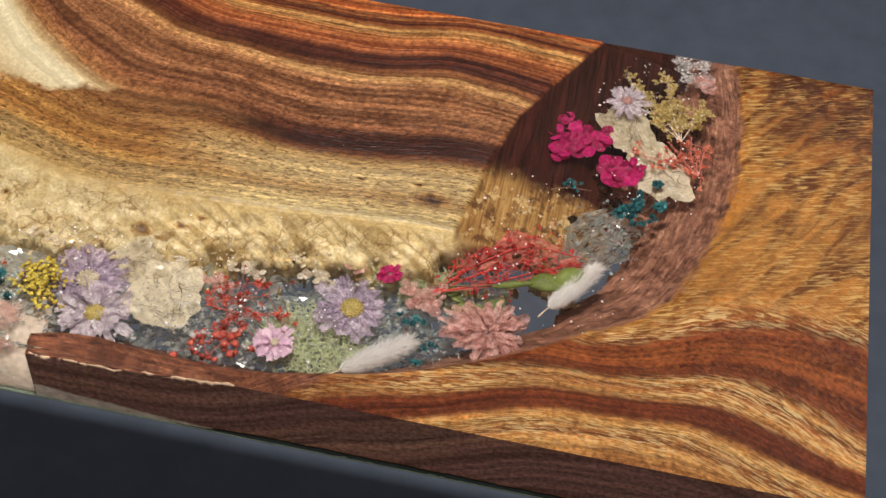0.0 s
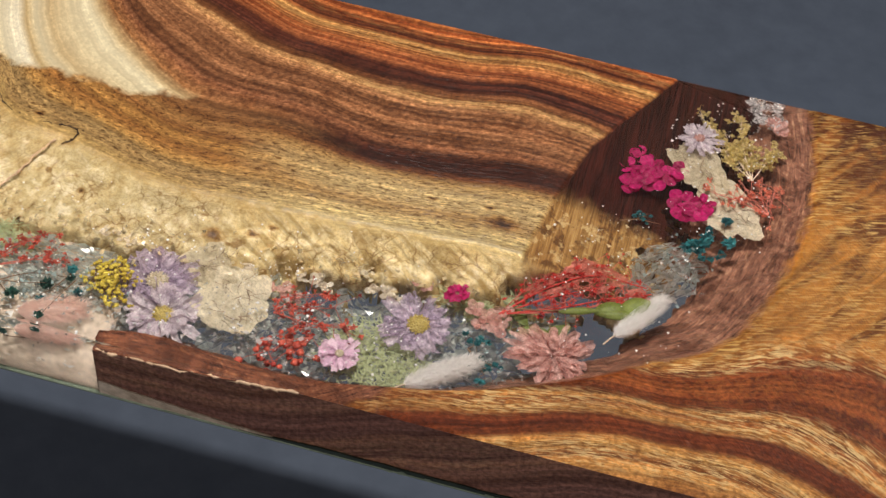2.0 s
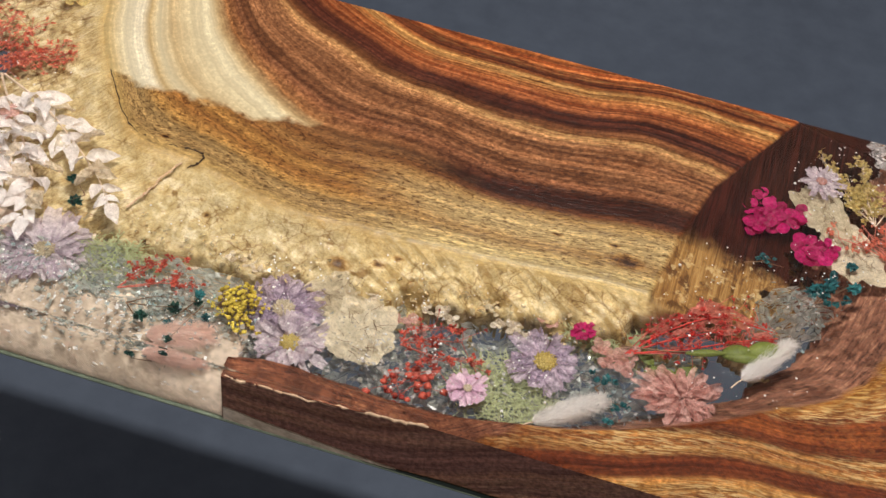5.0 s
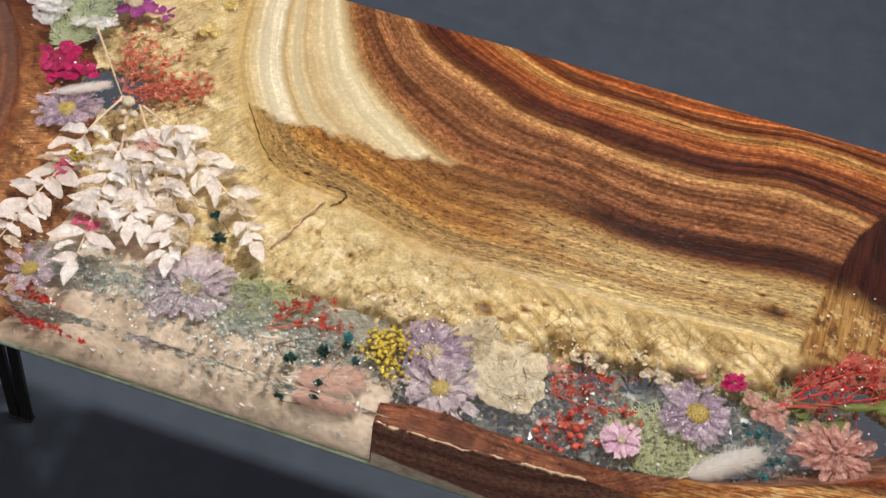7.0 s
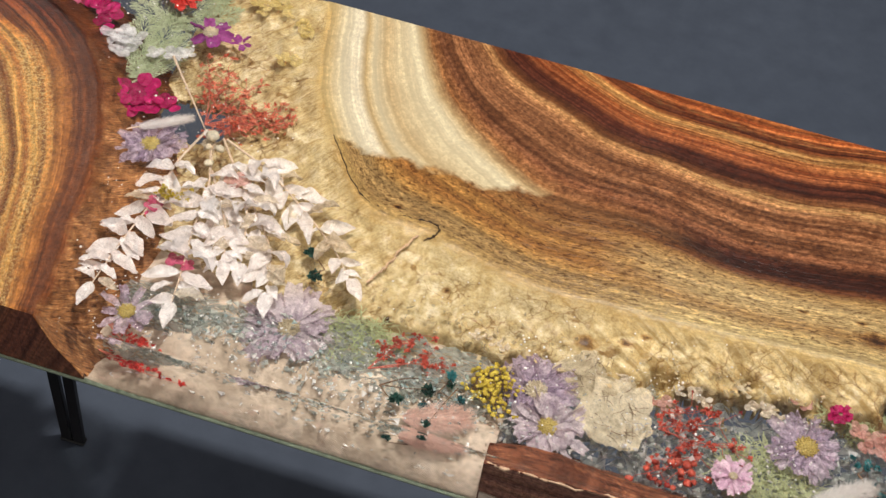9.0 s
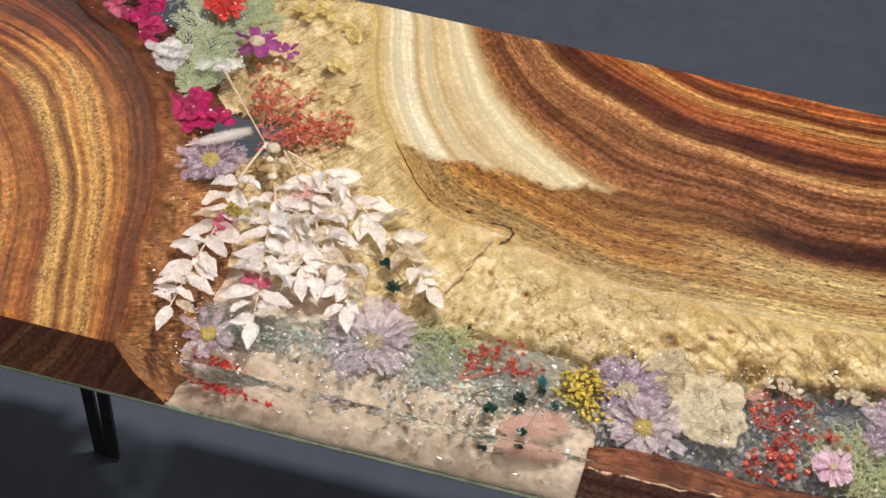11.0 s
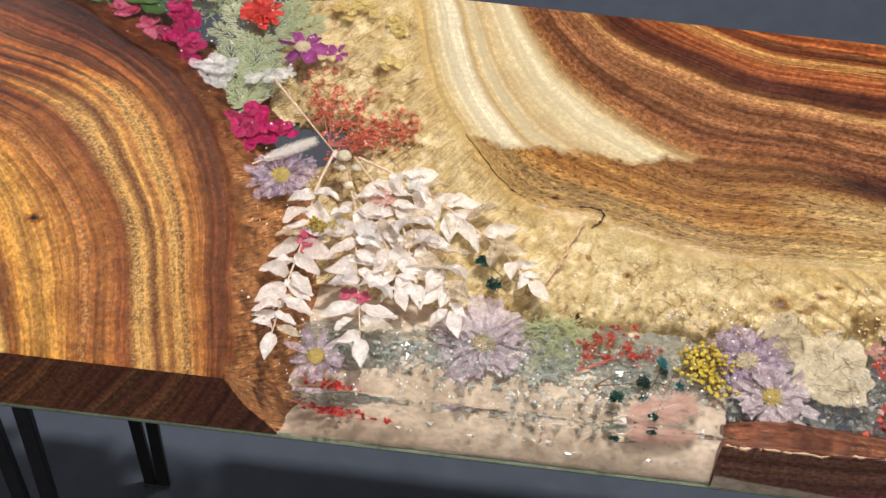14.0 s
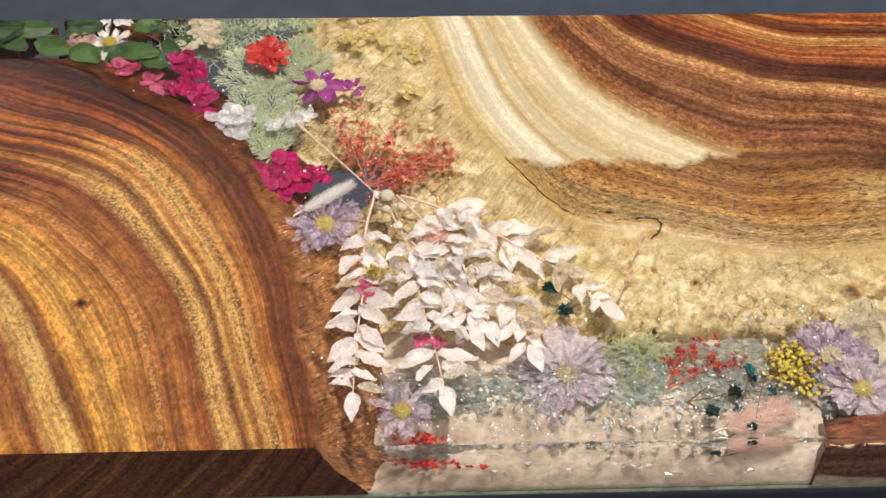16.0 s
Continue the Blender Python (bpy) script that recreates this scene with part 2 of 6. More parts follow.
    for size, width in ((70.0, 0.05), (150.0, 0.07)):
        vo = node(g.nt, "ShaderNodeTexVoronoi", Scale=size)
        vo.feature = "DISTANCE_TO_EDGE"
        g.nt.links.new(warp.outputs[0], vo.inputs["Vector"])
        g.shade(vo.outputs["Distance"], [(0.0, (0.42, 0.28, 0.14)), (width, 1.0)], g.times(cracked, 1.0 if size < 100 else 0.6))
    g.shade(g.noise(58, 3, 0.55, 0.3), [(0.655, 1.0), (0.70, (0.48, 0.34, 0.2))], 0.9)
    g.col = mix(g.nt, slope, wood_now, g.col)
    # the sawn end: dark heart, pale scored sapwood
    saw = g.cells(g.times(g.x, 430.0), g.times(g.y, 20.0), 5, 0.7, 0.5)
    blot = g.noise(75, 4, 0.65, 0.5)
    dark = mix(g.nt, g.plus(g.times(saw, 0.5), g.times(blot, 0.5)), tint(10, 3, 2), tint(76, 34, 24))
    light = g.ramp(saw, [(0.34, tint(112, 72, 34)), (0.5, tint(164, 122, 66)), (0.64, tint(200, 162, 100))])
    light = mix(g.nt, g.rise(blot, 0.51, 0.60, 0.85), light, tint(92, 56, 28))
    light = mix(g.nt, g.rise(g.noise(120, 4, 0.65), 0.56, 0.64, 0.7), light, tint(222, 196, 140))
    dark = mix(g.nt, 1.0, dark, g.ramp(saw, [(0.42, 0.4), (0.5, 1.0), (0.58, 1.7)]), "MULTIPLY")
    which = g.rise(g.plus(g.u, g.times(g.plus(g.noise(30, 3), -0.5), 0.02)), 0.052, 0.066)
    g.lay(g.times(g.rise(g.u, -0.012, 0.0), g.rise(g.end, 0.0, 0.0025)), mix(g.nt, which, light, dark))
    g.knots([(0.039, 0.112, 0.008, 0.7), (0.064, 0.118, 0.006, 0.5), (0.076, 0.127, 0.004, 0.5), (-0.06, 0.122, 0.003, 0.8), (-0.09, 0.088, 0.003, 0.7), (0.222, 0.175, 0.013, 0.5), (0.212, 0.186, 0.004, 0.6), (0.172, 0.182, 0.004, 0.4), (-0.112, 0.172, 0.004, 0.6)])
    return g.finish()


def figured_end_wood():
    g = Grain("figured_end_wood")
    g.col = g.by_u([(-0.05, (150, 105, 80)), (-0.02, (150, 98, 62)), (-0.012, (180, 132, 76)), (-0.006, (214, 164, 94)), (0.0, (166, 106, 56)), (0.006, (220, 174, 102)), (0.010, (204, 148, 78)), (0.014, (130, 70, 36)), (0.021, (108, 50, 24)), (0.026, (130, 68, 32)), (0.031, (206, 154, 86)), (0.036, (150, 90, 45)), (0.041, (200, 146, 80)), (0.046, (118, 60, 30)),
                    (0.052, (126, 64, 32)), (0.060, (152, 84, 38)), (0.067, (136, 68, 32)), (0.073, (148, 82, 38)), (0.08, (190, 128, 58)), (0.10, (206, 146, 68)), (0.13, (202, 140, 62)), (0.15, (190, 126, 58)), (0.165, (150, 90, 42)), (0.175, (180, 114, 52)), (0.19, (136, 78, 38))])
    field = g.rise(g.plus(g.u, g.times(g.plus(g.noise(30, 3), -0.5), 0.016)), 0.072, 0.084)
    plain = g.col
    g.fibres(0.9, 0.6)
    g.col = mix(g.nt, g.times(field, 0.85), g.col, plain)
    # pale curls on the light bands
    g.dashes(g.bands(g.u, [(-0.008, 0.011), (0.028, 0.045), (0.071, 0.082)], 0.003), tint(252, 226, 166, 0.95), 980, 75, 0.8, 0.12, 0.5)
    g.dashes(g.bands(g.u, [(0.048, 0.070)], 0.004), tint(190, 118, 54), 520, 240, 0.35, 0.0, 0.35)
    # rippled gold field
    g.shade(field, [(0.0, 1.0), (1.0, (0.66, 0.61, 0.54))])
    g.shade(g.noise(190, 4, 0.7, 0.5), [(0.36, (0.66, 0.56, 0.48)), (0.5, 1.0), (0.64, 1.25)], g.times(field, 0.5))
    swirl = g.cells(g.times(g.plus(g.x, g.times(g.y, -0.8)), 46.0), g.times(g.plus(g.y, g.times(g.x, 0.8)), 9.0), 3, 0.55, 1.2)
    g.shade(swirl, [(0.36, (0.46, 0.34, 0.24)), (0.5, 1.0), (0.64, (1.4, 1.36, 1.28))], field)
    wave = g.cells(g.times(g.plus(g.y, g.times(g.x, -0.3)), 640.0), g.times(g.plus(g.x, g.times(g.y, 0.3)), 75.0), 3, 0.6, 0.8)
    lit = g.times(field, g.ramp(g.noise(20, 3), [(0.36, 0.3), (0.58, 1.0)]))
    g.lay(g.times(g.ramp(wave, [(0.49, 0.0), (0.62, 0.8)]), lit), tint(240, 200, 124))
    g.shade(wave, [(0.34, (0.66, 0.54, 0.40)), (0.47, 1.0)], g.times(lit, 0.3))
    corner = g.times(g.rise(g.u, 0.135, 0.165), g.ramp(g.noise(42, 4, 0.65, 1.6), [(0.48, 0.0), (0.60, 0.85)]))
    g.lay(corner, tint(92, 46, 22))
    g.shade(g.rise(g.u, 0.125, 0.17), [(0.0, 1.0), (1.0, (0.72, 0.64, 0.56))])
    g.shade(g.rise(g.u, 0.05, 0.07), [(0.0, (0.90, 0.80, 0.70)), (1.0, (1.05, 0.98, 0.86))])
    hairs = g.rough_edge(tint(72, 42, 34), tint(146, 100, 80), tint(208, 162, 128), g.plus(g.x, g.y), 0.3)
    g.shade(g.rise(g.x, 0.24, 0.16), [(0.0, 1.0), (1.0, (0.62, 0.46, 0.36))], g.rise(g.side, 1.0, 0.0))
    g.sawn_side(tint(92, 58, 52), tint(170, 124, 110))
    g.knots([(0.118, 0.006, 0.002, 0.8)])
    return g.finish(g.times(hairs, 3.5), 0.45, 0.3, 0.2)


def golden_slab_wood():
    g = Grain("golden_slab_wood")
    g.col = g.by_u([(-0.06, (160, 112, 67)), (-0.02, (150, 101, 59)), (-0.004, (126, 72, 37)), (0.006, (98, 52, 24)), (0.012, (126, 70, 31)), (0.018, (154, 95, 43)), (0.024, (180, 118, 55)), (0.031, (200, 141, 69)), (0.037, (216, 166, 86)), (0.042, (150, 87, 37)), (0.046, (206, 153, 75)), (0.050, (128, 66, 29)), (0.055, (208, 157, 82)), (0.061, (210, 159, 84)), (0.065, (152, 86, 38)), (0.070, (150, 86, 40)),
                    (0.076, (180, 114, 52)), (0.081, (190, 124, 58)), (0.085, (162, 98, 44)), (0.092, (178, 114, 50)), (0.099, (200, 136, 60)), (0.106, (210, 151, 65)), (0.113, (216, 161, 73)), (0.122, (206, 147, 61)), (0.129, (162, 97, 39)), (0.133, (218, 176, 94)), (0.139, (214, 168, 88)), (0.147, (130, 70, 31)), (0.155, (182, 118, 49)), (0.17, (198, 141, 63)), (0.2, (170, 108, 45))])
    g.fibres(0.8, 0.7)
    # dark and rusty towards the far corner
    far = g.plus(g.plus(g.y, g.times(g.plus(g.x, 0.4), -0.5)), g.times(g.plus(g.noise(26, 3), -0.5), 0.06))
    g.shade(g.rise(far, 0.228, 0.285), [(0.0, (1.12, 1.12, 1.1)), (1.0, (0.54, 0.33, 0.23))], 0.95)
    g.shade(g.streak(260, 1.8, 3, 0.6), [(0.38, (0.42, 0.30, 0.24)), (0.5, 1.0), (0.62, (1.7, 1.5, 1.3))], g.rise(far, 0.20, 0.26))
    calm = g.rise(far, 0.26, 0.22)
    g.dashes(g.times(calm, g.bands(g.u, [(0.027, 0.041), (0.045, 0.048), (0.053, 0.0635)], 0.003)), tint(244, 206, 134), 640, 380, 0.95, 0.25)
    g.dashes(g.bands(g.u, [(0.087, 0.090), (0.1315, 0.141)], 0.002), tint(238, 200, 132), 640, 300, 0.8, 0.2)
    back = g.ramp(g.plus(g.y, g.times(g.noise(30, 3), 0.05)), [(0.19, 1.0), (0.27, (0.40, 0.25, 0.18))])
    hairs = g.rough_edge(tint(78, 42, 22), tint(158, 106, 62), tint(224, 176, 116), g.v)
    rim = g.times(g.rise(g.end, 0.012, -0.004), g.rise(g.side, 1.0, 0.0))
    g.col = mix(g.nt, rim, g.col, mix(g.nt, 1.0, g.col, back, "MULTIPLY"))
    g.sawn_side(tint(74, 41, 31), tint(146, 92, 70))
    g.knots([(-0.444, 0.105, 0.0075, 0.7), (-0.444, 0.105, 0.0042, 0.7), (-0.457, 0.07, 0.0015, 0.8)])
    return g.finish(g.times(hairs, 3.5), 0.45)


def petal_mat(name, base, tip, sheen=0.35, vein=140, rough=0.55, sheer=0.0):
    """Dried petal or leaf: two tones, fine veins, light passing through."""
    m, nt, b = material(name)
    tc = nt.nodes.new("ShaderNodeNewGeometry")
    oi = nt.nodes.new("ShaderNodeObjectInfo")
    n1 = noise_at(nt, tc.outputs["Position"], vein * 1.6, 5, 0.65, 0.5)
    n2 = noise_at(nt, tc.outputs["Position"], vein * 6, 3, 0.6)
    f = maths(nt, "ADD", maths(nt, "MULTIPLY", n1, 0.7), maths(nt, "MULTIPLY", oi.outputs["Random"], 0.3))
    col = ramp(nt, f, [(0.3, base), (0.68, tip)])
    col = mix(nt, 0.5, col, ramp(nt, n2, [(0.32, grey(0.55)), (0.62, grey(1.25))]), "MULTIPLY")
    nt.links.new(col, b.inputs["Base Color"])
    b.inputs["Roughness"].default_value = rough
    tr = nt.nodes.new("ShaderNodeBsdfTranslucent")
    nt.links.new(col, tr.inputs["Color"])
    ms = nt.nodes.new("ShaderNodeMixShader")
    ms.inputs[0].default_value = sheen
    nt.links.new(b.outputs[0], ms.inputs[1])
    nt.links.new(tr.outputs[0], ms.inputs[2])
    out = ms.outputs[0]
    if sheer:
        tp = nt.nodes.new("ShaderNodeBsdfTransparent")
        m2 = nt.nodes.new("ShaderNodeMixShader")
        nt.links.new(ramp(nt, n1, [(0.35, grey(sheer * 1.6)), (0.65, grey(sheer * 0.3))]), m2.inputs[0])
        nt.links.new(out, m2.inputs[1])
        nt.links.new(tp.outputs[0], m2.inputs[2])
        out = m2.outputs[0]
    nt.links.new(out, nt.nodes["Material Output"].inputs["Surface"])
    bump(nt, b, n2, 0.4, 0.0006)
    return m


def plain_mat(name, a, c, scale, rough=0.5, metal=0.0, relief=0.2, dist=0.001):
    m, nt, b = material(name)
    tc = nt.nodes.new("ShaderNodeTexCoord")
    n1 = noise_at(nt, tc.outputs["Object"], scale, 5)
    n2 = noise_at(nt, tc.outputs["Object"], scale * 9, 3)
    f = maths(nt, "ADD", maths(nt, "MULTIPLY", n1, 0.6), maths(nt, "MULTIPLY", n2, 0.4))
    nt.links.new(ramp(nt, f, [(0.35, a), (0.65, c)]), b.inputs["Base Color"])
    b.inputs["Roughness"].default_value = rough
    b.inputs["Metallic"].default_value = metal
    bump(nt, b, f, relief, dist)
    return m


def clear_mat(name, tint, ior):
    m, nt, b = material(name)
    b.inputs["Base Color"].default_value = (*tint, 1)
    b.inputs["Roughness"].default_value = 0.0
    b.inputs["IOR"].default_value = ior
    b.inputs["Transmission Weight"].default_value = 1.0
    return m


def chip_mat(name, colour, clear=0.6):
    """Crushed glass or mica: mostly clear, with pale faces that glint."""
    m, nt, b = material(name)
    b.inputs["Roughness"].default_value = 0.12
    geo = nt.nodes.new("ShaderNodeNewGeometry")
    col = ramp(nt, geo.outputs["Random Per Island"], [(0.0, tuple(c * 0.8 for c in colour)), (1.0, tuple(min(1, c * 1.25) for c in colour))])
    nt.links.new(col, b.inputs["Base Color"])
    t = nt.nodes.new("ShaderNodeBsdfTransparent")
    tl = nt.nodes.new("ShaderNodeBsdfTranslucent")
    nt.links.new(col, tl.inputs["Color"])
    half = nt.nodes.new("ShaderNodeMixShader")
    half.inputs[0].default_value = 0.65
    nt.links.new(b.outputs[0], half.inputs[1])
    nt.links.new(tl.outputs[0], half.inputs[2])
    ms = nt.nodes.new("ShaderNodeMixShader")
    nt.links.new(ramp(nt, geo.outputs["Random Per Island"], [(0.0, grey(clear + 0.25)), (1.0, grey(clear - 0.3))]), ms.inputs[0])
    nt.links.new(half.outputs[0], ms.inputs[1])
    nt.links.new(t.outputs[0], ms.inputs[2])
    nt.links.new(ms.outputs[0], nt.nodes["Material Output"].inputs["Surface"])
    return m


M_WOOD_A, M_WOOD_B, M_WOOD_L = ringed_heartwood(), figured_end_wood(), golden_slab_wood()
M_RESIN = clear_mat("clear_resin", (1.0, 0.985, 0.96), 1.5)

M_FLOOR, _nt, _b = material("blue_grey_floor")
_tc = _nt.nodes.new("ShaderNodeNewGeometry")
_n1 = noise_at(_nt, _tc.outputs["Position"], 2.2, 6, 0.6)
_n2 = noise_at(_nt, _tc.outputs["Position"], 26, 5, 0.6)
_f = maths(_nt, "ADD", maths(_nt, "MULTIPLY", _n1, 0.5), maths(_nt, "MULTIPLY", _n2, 0.5))
_nt.links.new(ramp(_nt, _f, [(0.3, (0.047, 0.062, 0.093)), (0.7, (0.080, 0.102, 0.145))]), _b.inputs["Base Color"])
_b.inputs["Roughness"].default_value = 0.75
bump(_nt, _b, _n2, 0.1, 0.002)

M_STEEL = plain_mat("black_steel", (0.012, 0.012, 0.013), (0.022, 0.022, 0.024), 60, 0.4, 0.3)
M_LILAC = petal_mat("lilac_petal", (0.34, 0.24, 0.37), (0.76, 0.64, 0.74), sheer=0.4)
M_PALE_LILAC = petal_mat("pale_lilac_petal", (0.50, 0.40, 0.48), (0.82, 0.73, 0.76), sheer=0.25)
M_PINK = petal_mat("pink_petal", (0.72, 0.46, 0.62), (0.90, 0.70, 0.80))
M_MAGENTA = petal_mat("magenta_petal", (0.30, 0.001, 0.06), (0.70, 0.012, 0.20), 0.45)
M_ROSE = petal_mat("rose_petal", (0.48, 0.03, 0.11), (0.78, 0.18, 0.32), sheer=0.15)
M_PURPLE = petal_mat("purple_petal", (0.17, 0.012, 0.15), (0.4, 0.07, 0.33))
M_RED = petal_mat("red_petal", (0.48, 0.018, 0.014), (0.8, 0.075, 0.055), 0.3)
M_RED_SKIN = petal_mat("thin_red_skin", (0.58, 0.08, 0.055), (0.90, 0.32, 0.24), 0.45, 160, sheer=0.28)
M_RUST = petal_mat("rust_blossom", (0.64, 0.11, 0.055), (0.90, 0.36, 0.23), 0.35)
M_BERRY = petal_mat("red_berry", (0.34, 0.02, 0.014), (0.70, 0.13, 0.08), 0.25)
M_CORAL = petal_mat("coral_petal", (0.54, 0.24, 0.20), (0.82, 0.52, 0.46), sheer=0.3)
M_PEACH = petal_mat("peach_fluff", (0.88, 0.64, 0.55), (0.97, 0.83, 0.76), 0.45)
M_WHITE = petal_mat("bleached_leaf", (0.88, 0.80, 0.77), (0.99, 0.96, 0.95), 0.35, 110, 0.3, sheer=0.1)
M_TAN_LEAF = petal_mat("bleached_tan_leaf", (0.64, 0.51, 0.36), (0.90, 0.81, 0.66), 0.35, 150, sheer=0.3)
M_WHITE_FLUFF = petal_mat("white_fluff", (0.88, 0.86, 0.84), (0.97, 0.96, 0.95), 0.5)
M_SHEER = petal_mat("sheer_white_petal", (0.82, 0.82, 0.87), (0.97, 0.97, 0.99), 0.4, 60, sheer=0.35)
M_BUD = petal_mat("cream_bud", (0.72, 0.62, 0.42), (0.94, 0.87, 0.70), 0.2, 90)
M_GLASSY = petal_mat("clear_petal_scrap", (0.5, 0.46, 0.45), (0.82, 0.78, 0.77), 0.3, sheer=0.6)
M_CREAM = petal_mat("cream_petal", (0.54, 0.45, 0.29), (0.80, 0.71, 0.52), 0.3, 90, sheer=0.1)
M_YELLOW = petal_mat("yellow_blossom", (0.50, 0.36, 0.02), (0.80, 0.64, 0.10), 0.2)
M_EYE = petal_mat("flower_eye", (0.46, 0.34, 0.08), (0.78, 0.66, 0.26), 0.2)
M_OCHRE = petal_mat("ochre_petal", (0.58, 0.44, 0.13), (0.82, 0.68, 0.32), 0.35, sheer=0.2)
M_TEAL = petal_mat("teal_blossom", (0.01, 0.1, 0.12), (0.04, 0.26, 0.28), 0.2)
M_DKGREEN = petal_mat("dark_green_blossom", (0.008, 0.05, 0.035), (0.02, 0.12, 0.09), 0.15)
M_LEAF = petal_mat("green_leaf", (0.015, 0.05, 0.01), (0.075, 0.16, 0.035), 0.25, 60)
M_FERN = petal_mat("pale_green_fern", (0.4, 0.47, 0.28), (0.62, 0.68, 0.48), 0.35)
M_MOSS = petal_mat("light_green_moss", (0.30, 0.36, 0.17), (0.58, 0.62, 0.37), 0.4)
M_POD = petal_mat("olive_pod", (0.09, 0.12, 0.015), (0.22, 0.27, 0.05), 0.2)
M_STEM = petal_mat("brown_stem", (0.12, 0.06, 0.03), (0.25, 0.14, 0.07), 0.1)
M_PALE_STEM = petal_mat("pale_stem", (0.60, 0.45, 0.32), (0.80, 0.66, 0.52), 0.1)
M_RED_STEM = petal_mat("red_stem", (0.52, 0.10, 0.07), (0.78, 0.26, 0.19), 0.2)
M_CHIP = chip_mat("clear_glass_chip", (0.88, 0.89, 0.88), 0.72)
M_CHIP_GREY = chip_mat("grey_glass_chip", (0.62, 0.65, 0.62), 0.42)
M_CHIP_TEAL = chip_mat("teal_glass_chip", (0.58, 0.74, 0.76), 0.7)
M_CHIP_TAN = chip_mat("tan_glass_chip", (0.80, 0.70, 0.48), 0.45)
M_FLAKE = plain_mat("silvery_flake", (0.80, 0.79, 0.76), (0.95, 0.94, 0.92), 120, 0.16, 0.35)
M_CRACK = plain_mat("dark_bark_crack", (0.03, 0.016, 0.008), (0.09, 0.05, 0.025), 80, 0.8)
M_SAP = plain_mat("pale_sapwood_seam", (0.5, 0.33, 0.2), (0.72, 0.5, 0.33), 70, 0.5)

# ---------------------------------------------------------------- builders
def mesh_from(name, bm, mat, smooth=True):
    me = bpy.data.meshes.new(name)
    bm.to_mesh(me)
    bm.free()
    me.materials.append(mat)
    if smooth:
        me.polygons.foreach_set("use_smooth", [True] * len(me.polygons))
    return me


def thing(name, x, y, z, label, category, group="", kind=""):
    ob = new(name)
    ob.location = (x, y, z)
    ob.empty_display_size = 0.01
    return tagged(ob, label, category, group, kind)


def part(name, me, parent, m=None, label=""):
    """Links a mesh under a thing, at the pose m in the thing's own space."""
    ob = new(name, me)
    ob.parent = parent
    if m is not None:
        ob.matrix_basis = m
    return tagged(ob, label)


def spin(x, y, z, turn=0.0, tilt=0.0, scale=1.0, roll=0.0):
    """A pose in a thing's space: tilt lifts the tip, then turn about z; radians."""
    s = scale if isinstance(scale, tuple) else (scale,) * 3
    return Matrix.Translation((x, y, z)) @ Matrix.Rotation(turn, 4, "Z") @ Matrix.Rotation(-tilt, 4, "Y") @ Matrix.Rotation(roll, 4, "X") @ Matrix.Diagonal((*s, 1))


def blade(length, width, mat, fold=0.2, curl=0.1, blunt=0.5, notch=0.0, n=6, seed=0, name="blade", crumple=0.12):
    """A thin leaf or petal along +x from the origin, creased on its midrib. blunt: 0 pointed, 1 round-ended."""
    rnd = random.Random(seed)
    bm = bmesh.new()
    rows = []
    wave = rnd.uniform(0, 6)
    for i in range(n + 1):
        t = i / n
        w = width / 2 * (math.sin(math.pi * min(1, t ** 0.8 * (1 - 0.28 * blunt) + 0.02)) ** (1.0 - 0.35 * blunt))
        x = length * t
        z = curl * length * math.sin(t * 2.2) + 0.02 * length * math.sin(wave + 5 * t)
        e = fold * w
        j = 0.08 * w * math.sin(wave * 2 + 9 * t)
        row = []
        for k in (-2, -1, 0, 1, 2):
            q = Vector((t * 4 + seed, k * 1.1, seed * 0.7))
            ruck = crumple * (noise.noise(q) * length + 0.6 * noise.noise(q * 2.7) * w * min(1, 4 * t))
            y = k * w / 2 + j + crumple * 0.7 * w * noise.noise(q * 1.9 + Vector((7, 0, 0)))
            row.append(bm.verts.new((x - (notch * length if i == n and k == 0 else 0), y, z + e * abs(k) / 2 - (0.06 * w if k else 0) + ruck)))
        rows.append(row)
    for a, b in zip(rows, rows[1:]):
        for k in range(4):
            bm.faces.new((a[k], b[k], b[k + 1], a[k + 1]))
    return mesh_from(name, bm, mat)


def sheet(radius, squash, mat, crumple=0.1, ragged=0.15, seed=0, rings=8, segs=36, name="sheet", lobes=0, lobe=0.0):
    """A crumpled petal: a disc with a ragged outline and an uneven surface."""
    bm = bmesh.new()
    off = Vector((seed * 3.7, seed * 1.3, 0))
    mid = bm.verts.new((0, 0, 0))
    prev = None
    for r in range(1, rings + 1):
        cur = []
        for s in range(segs):
            a = 2 * math.pi * s / segs
            d = Vector((math.cos(a), math.sin(a), 0))
            edge = 1 + ragged * 2 * noise.noise(d * 1.6 + off) + ragged * 0.5 * noise.noise(d * 6 + off) + lobe * math.cos(lobes * a)
            p = d * radius * edge * r / rings
            p.y *= squash
            q = p / radius
            p.z = radius * crumple * (noise.noise(q * 1.7 + off) + 0.5 * noise.noise(q * 5 + off))
            cur.append(bm.verts.new(p))
        for s in range(segs):
            if prev:
                bm.faces.new((prev[s], cur[s], cur[(s + 1) % segs], prev[(s + 1) % segs]))
            else:
                bm.faces.new((mid, cur[s], cur[(s + 1) % segs]))
        prev = cur
    return mesh_from(name, bm, mat)


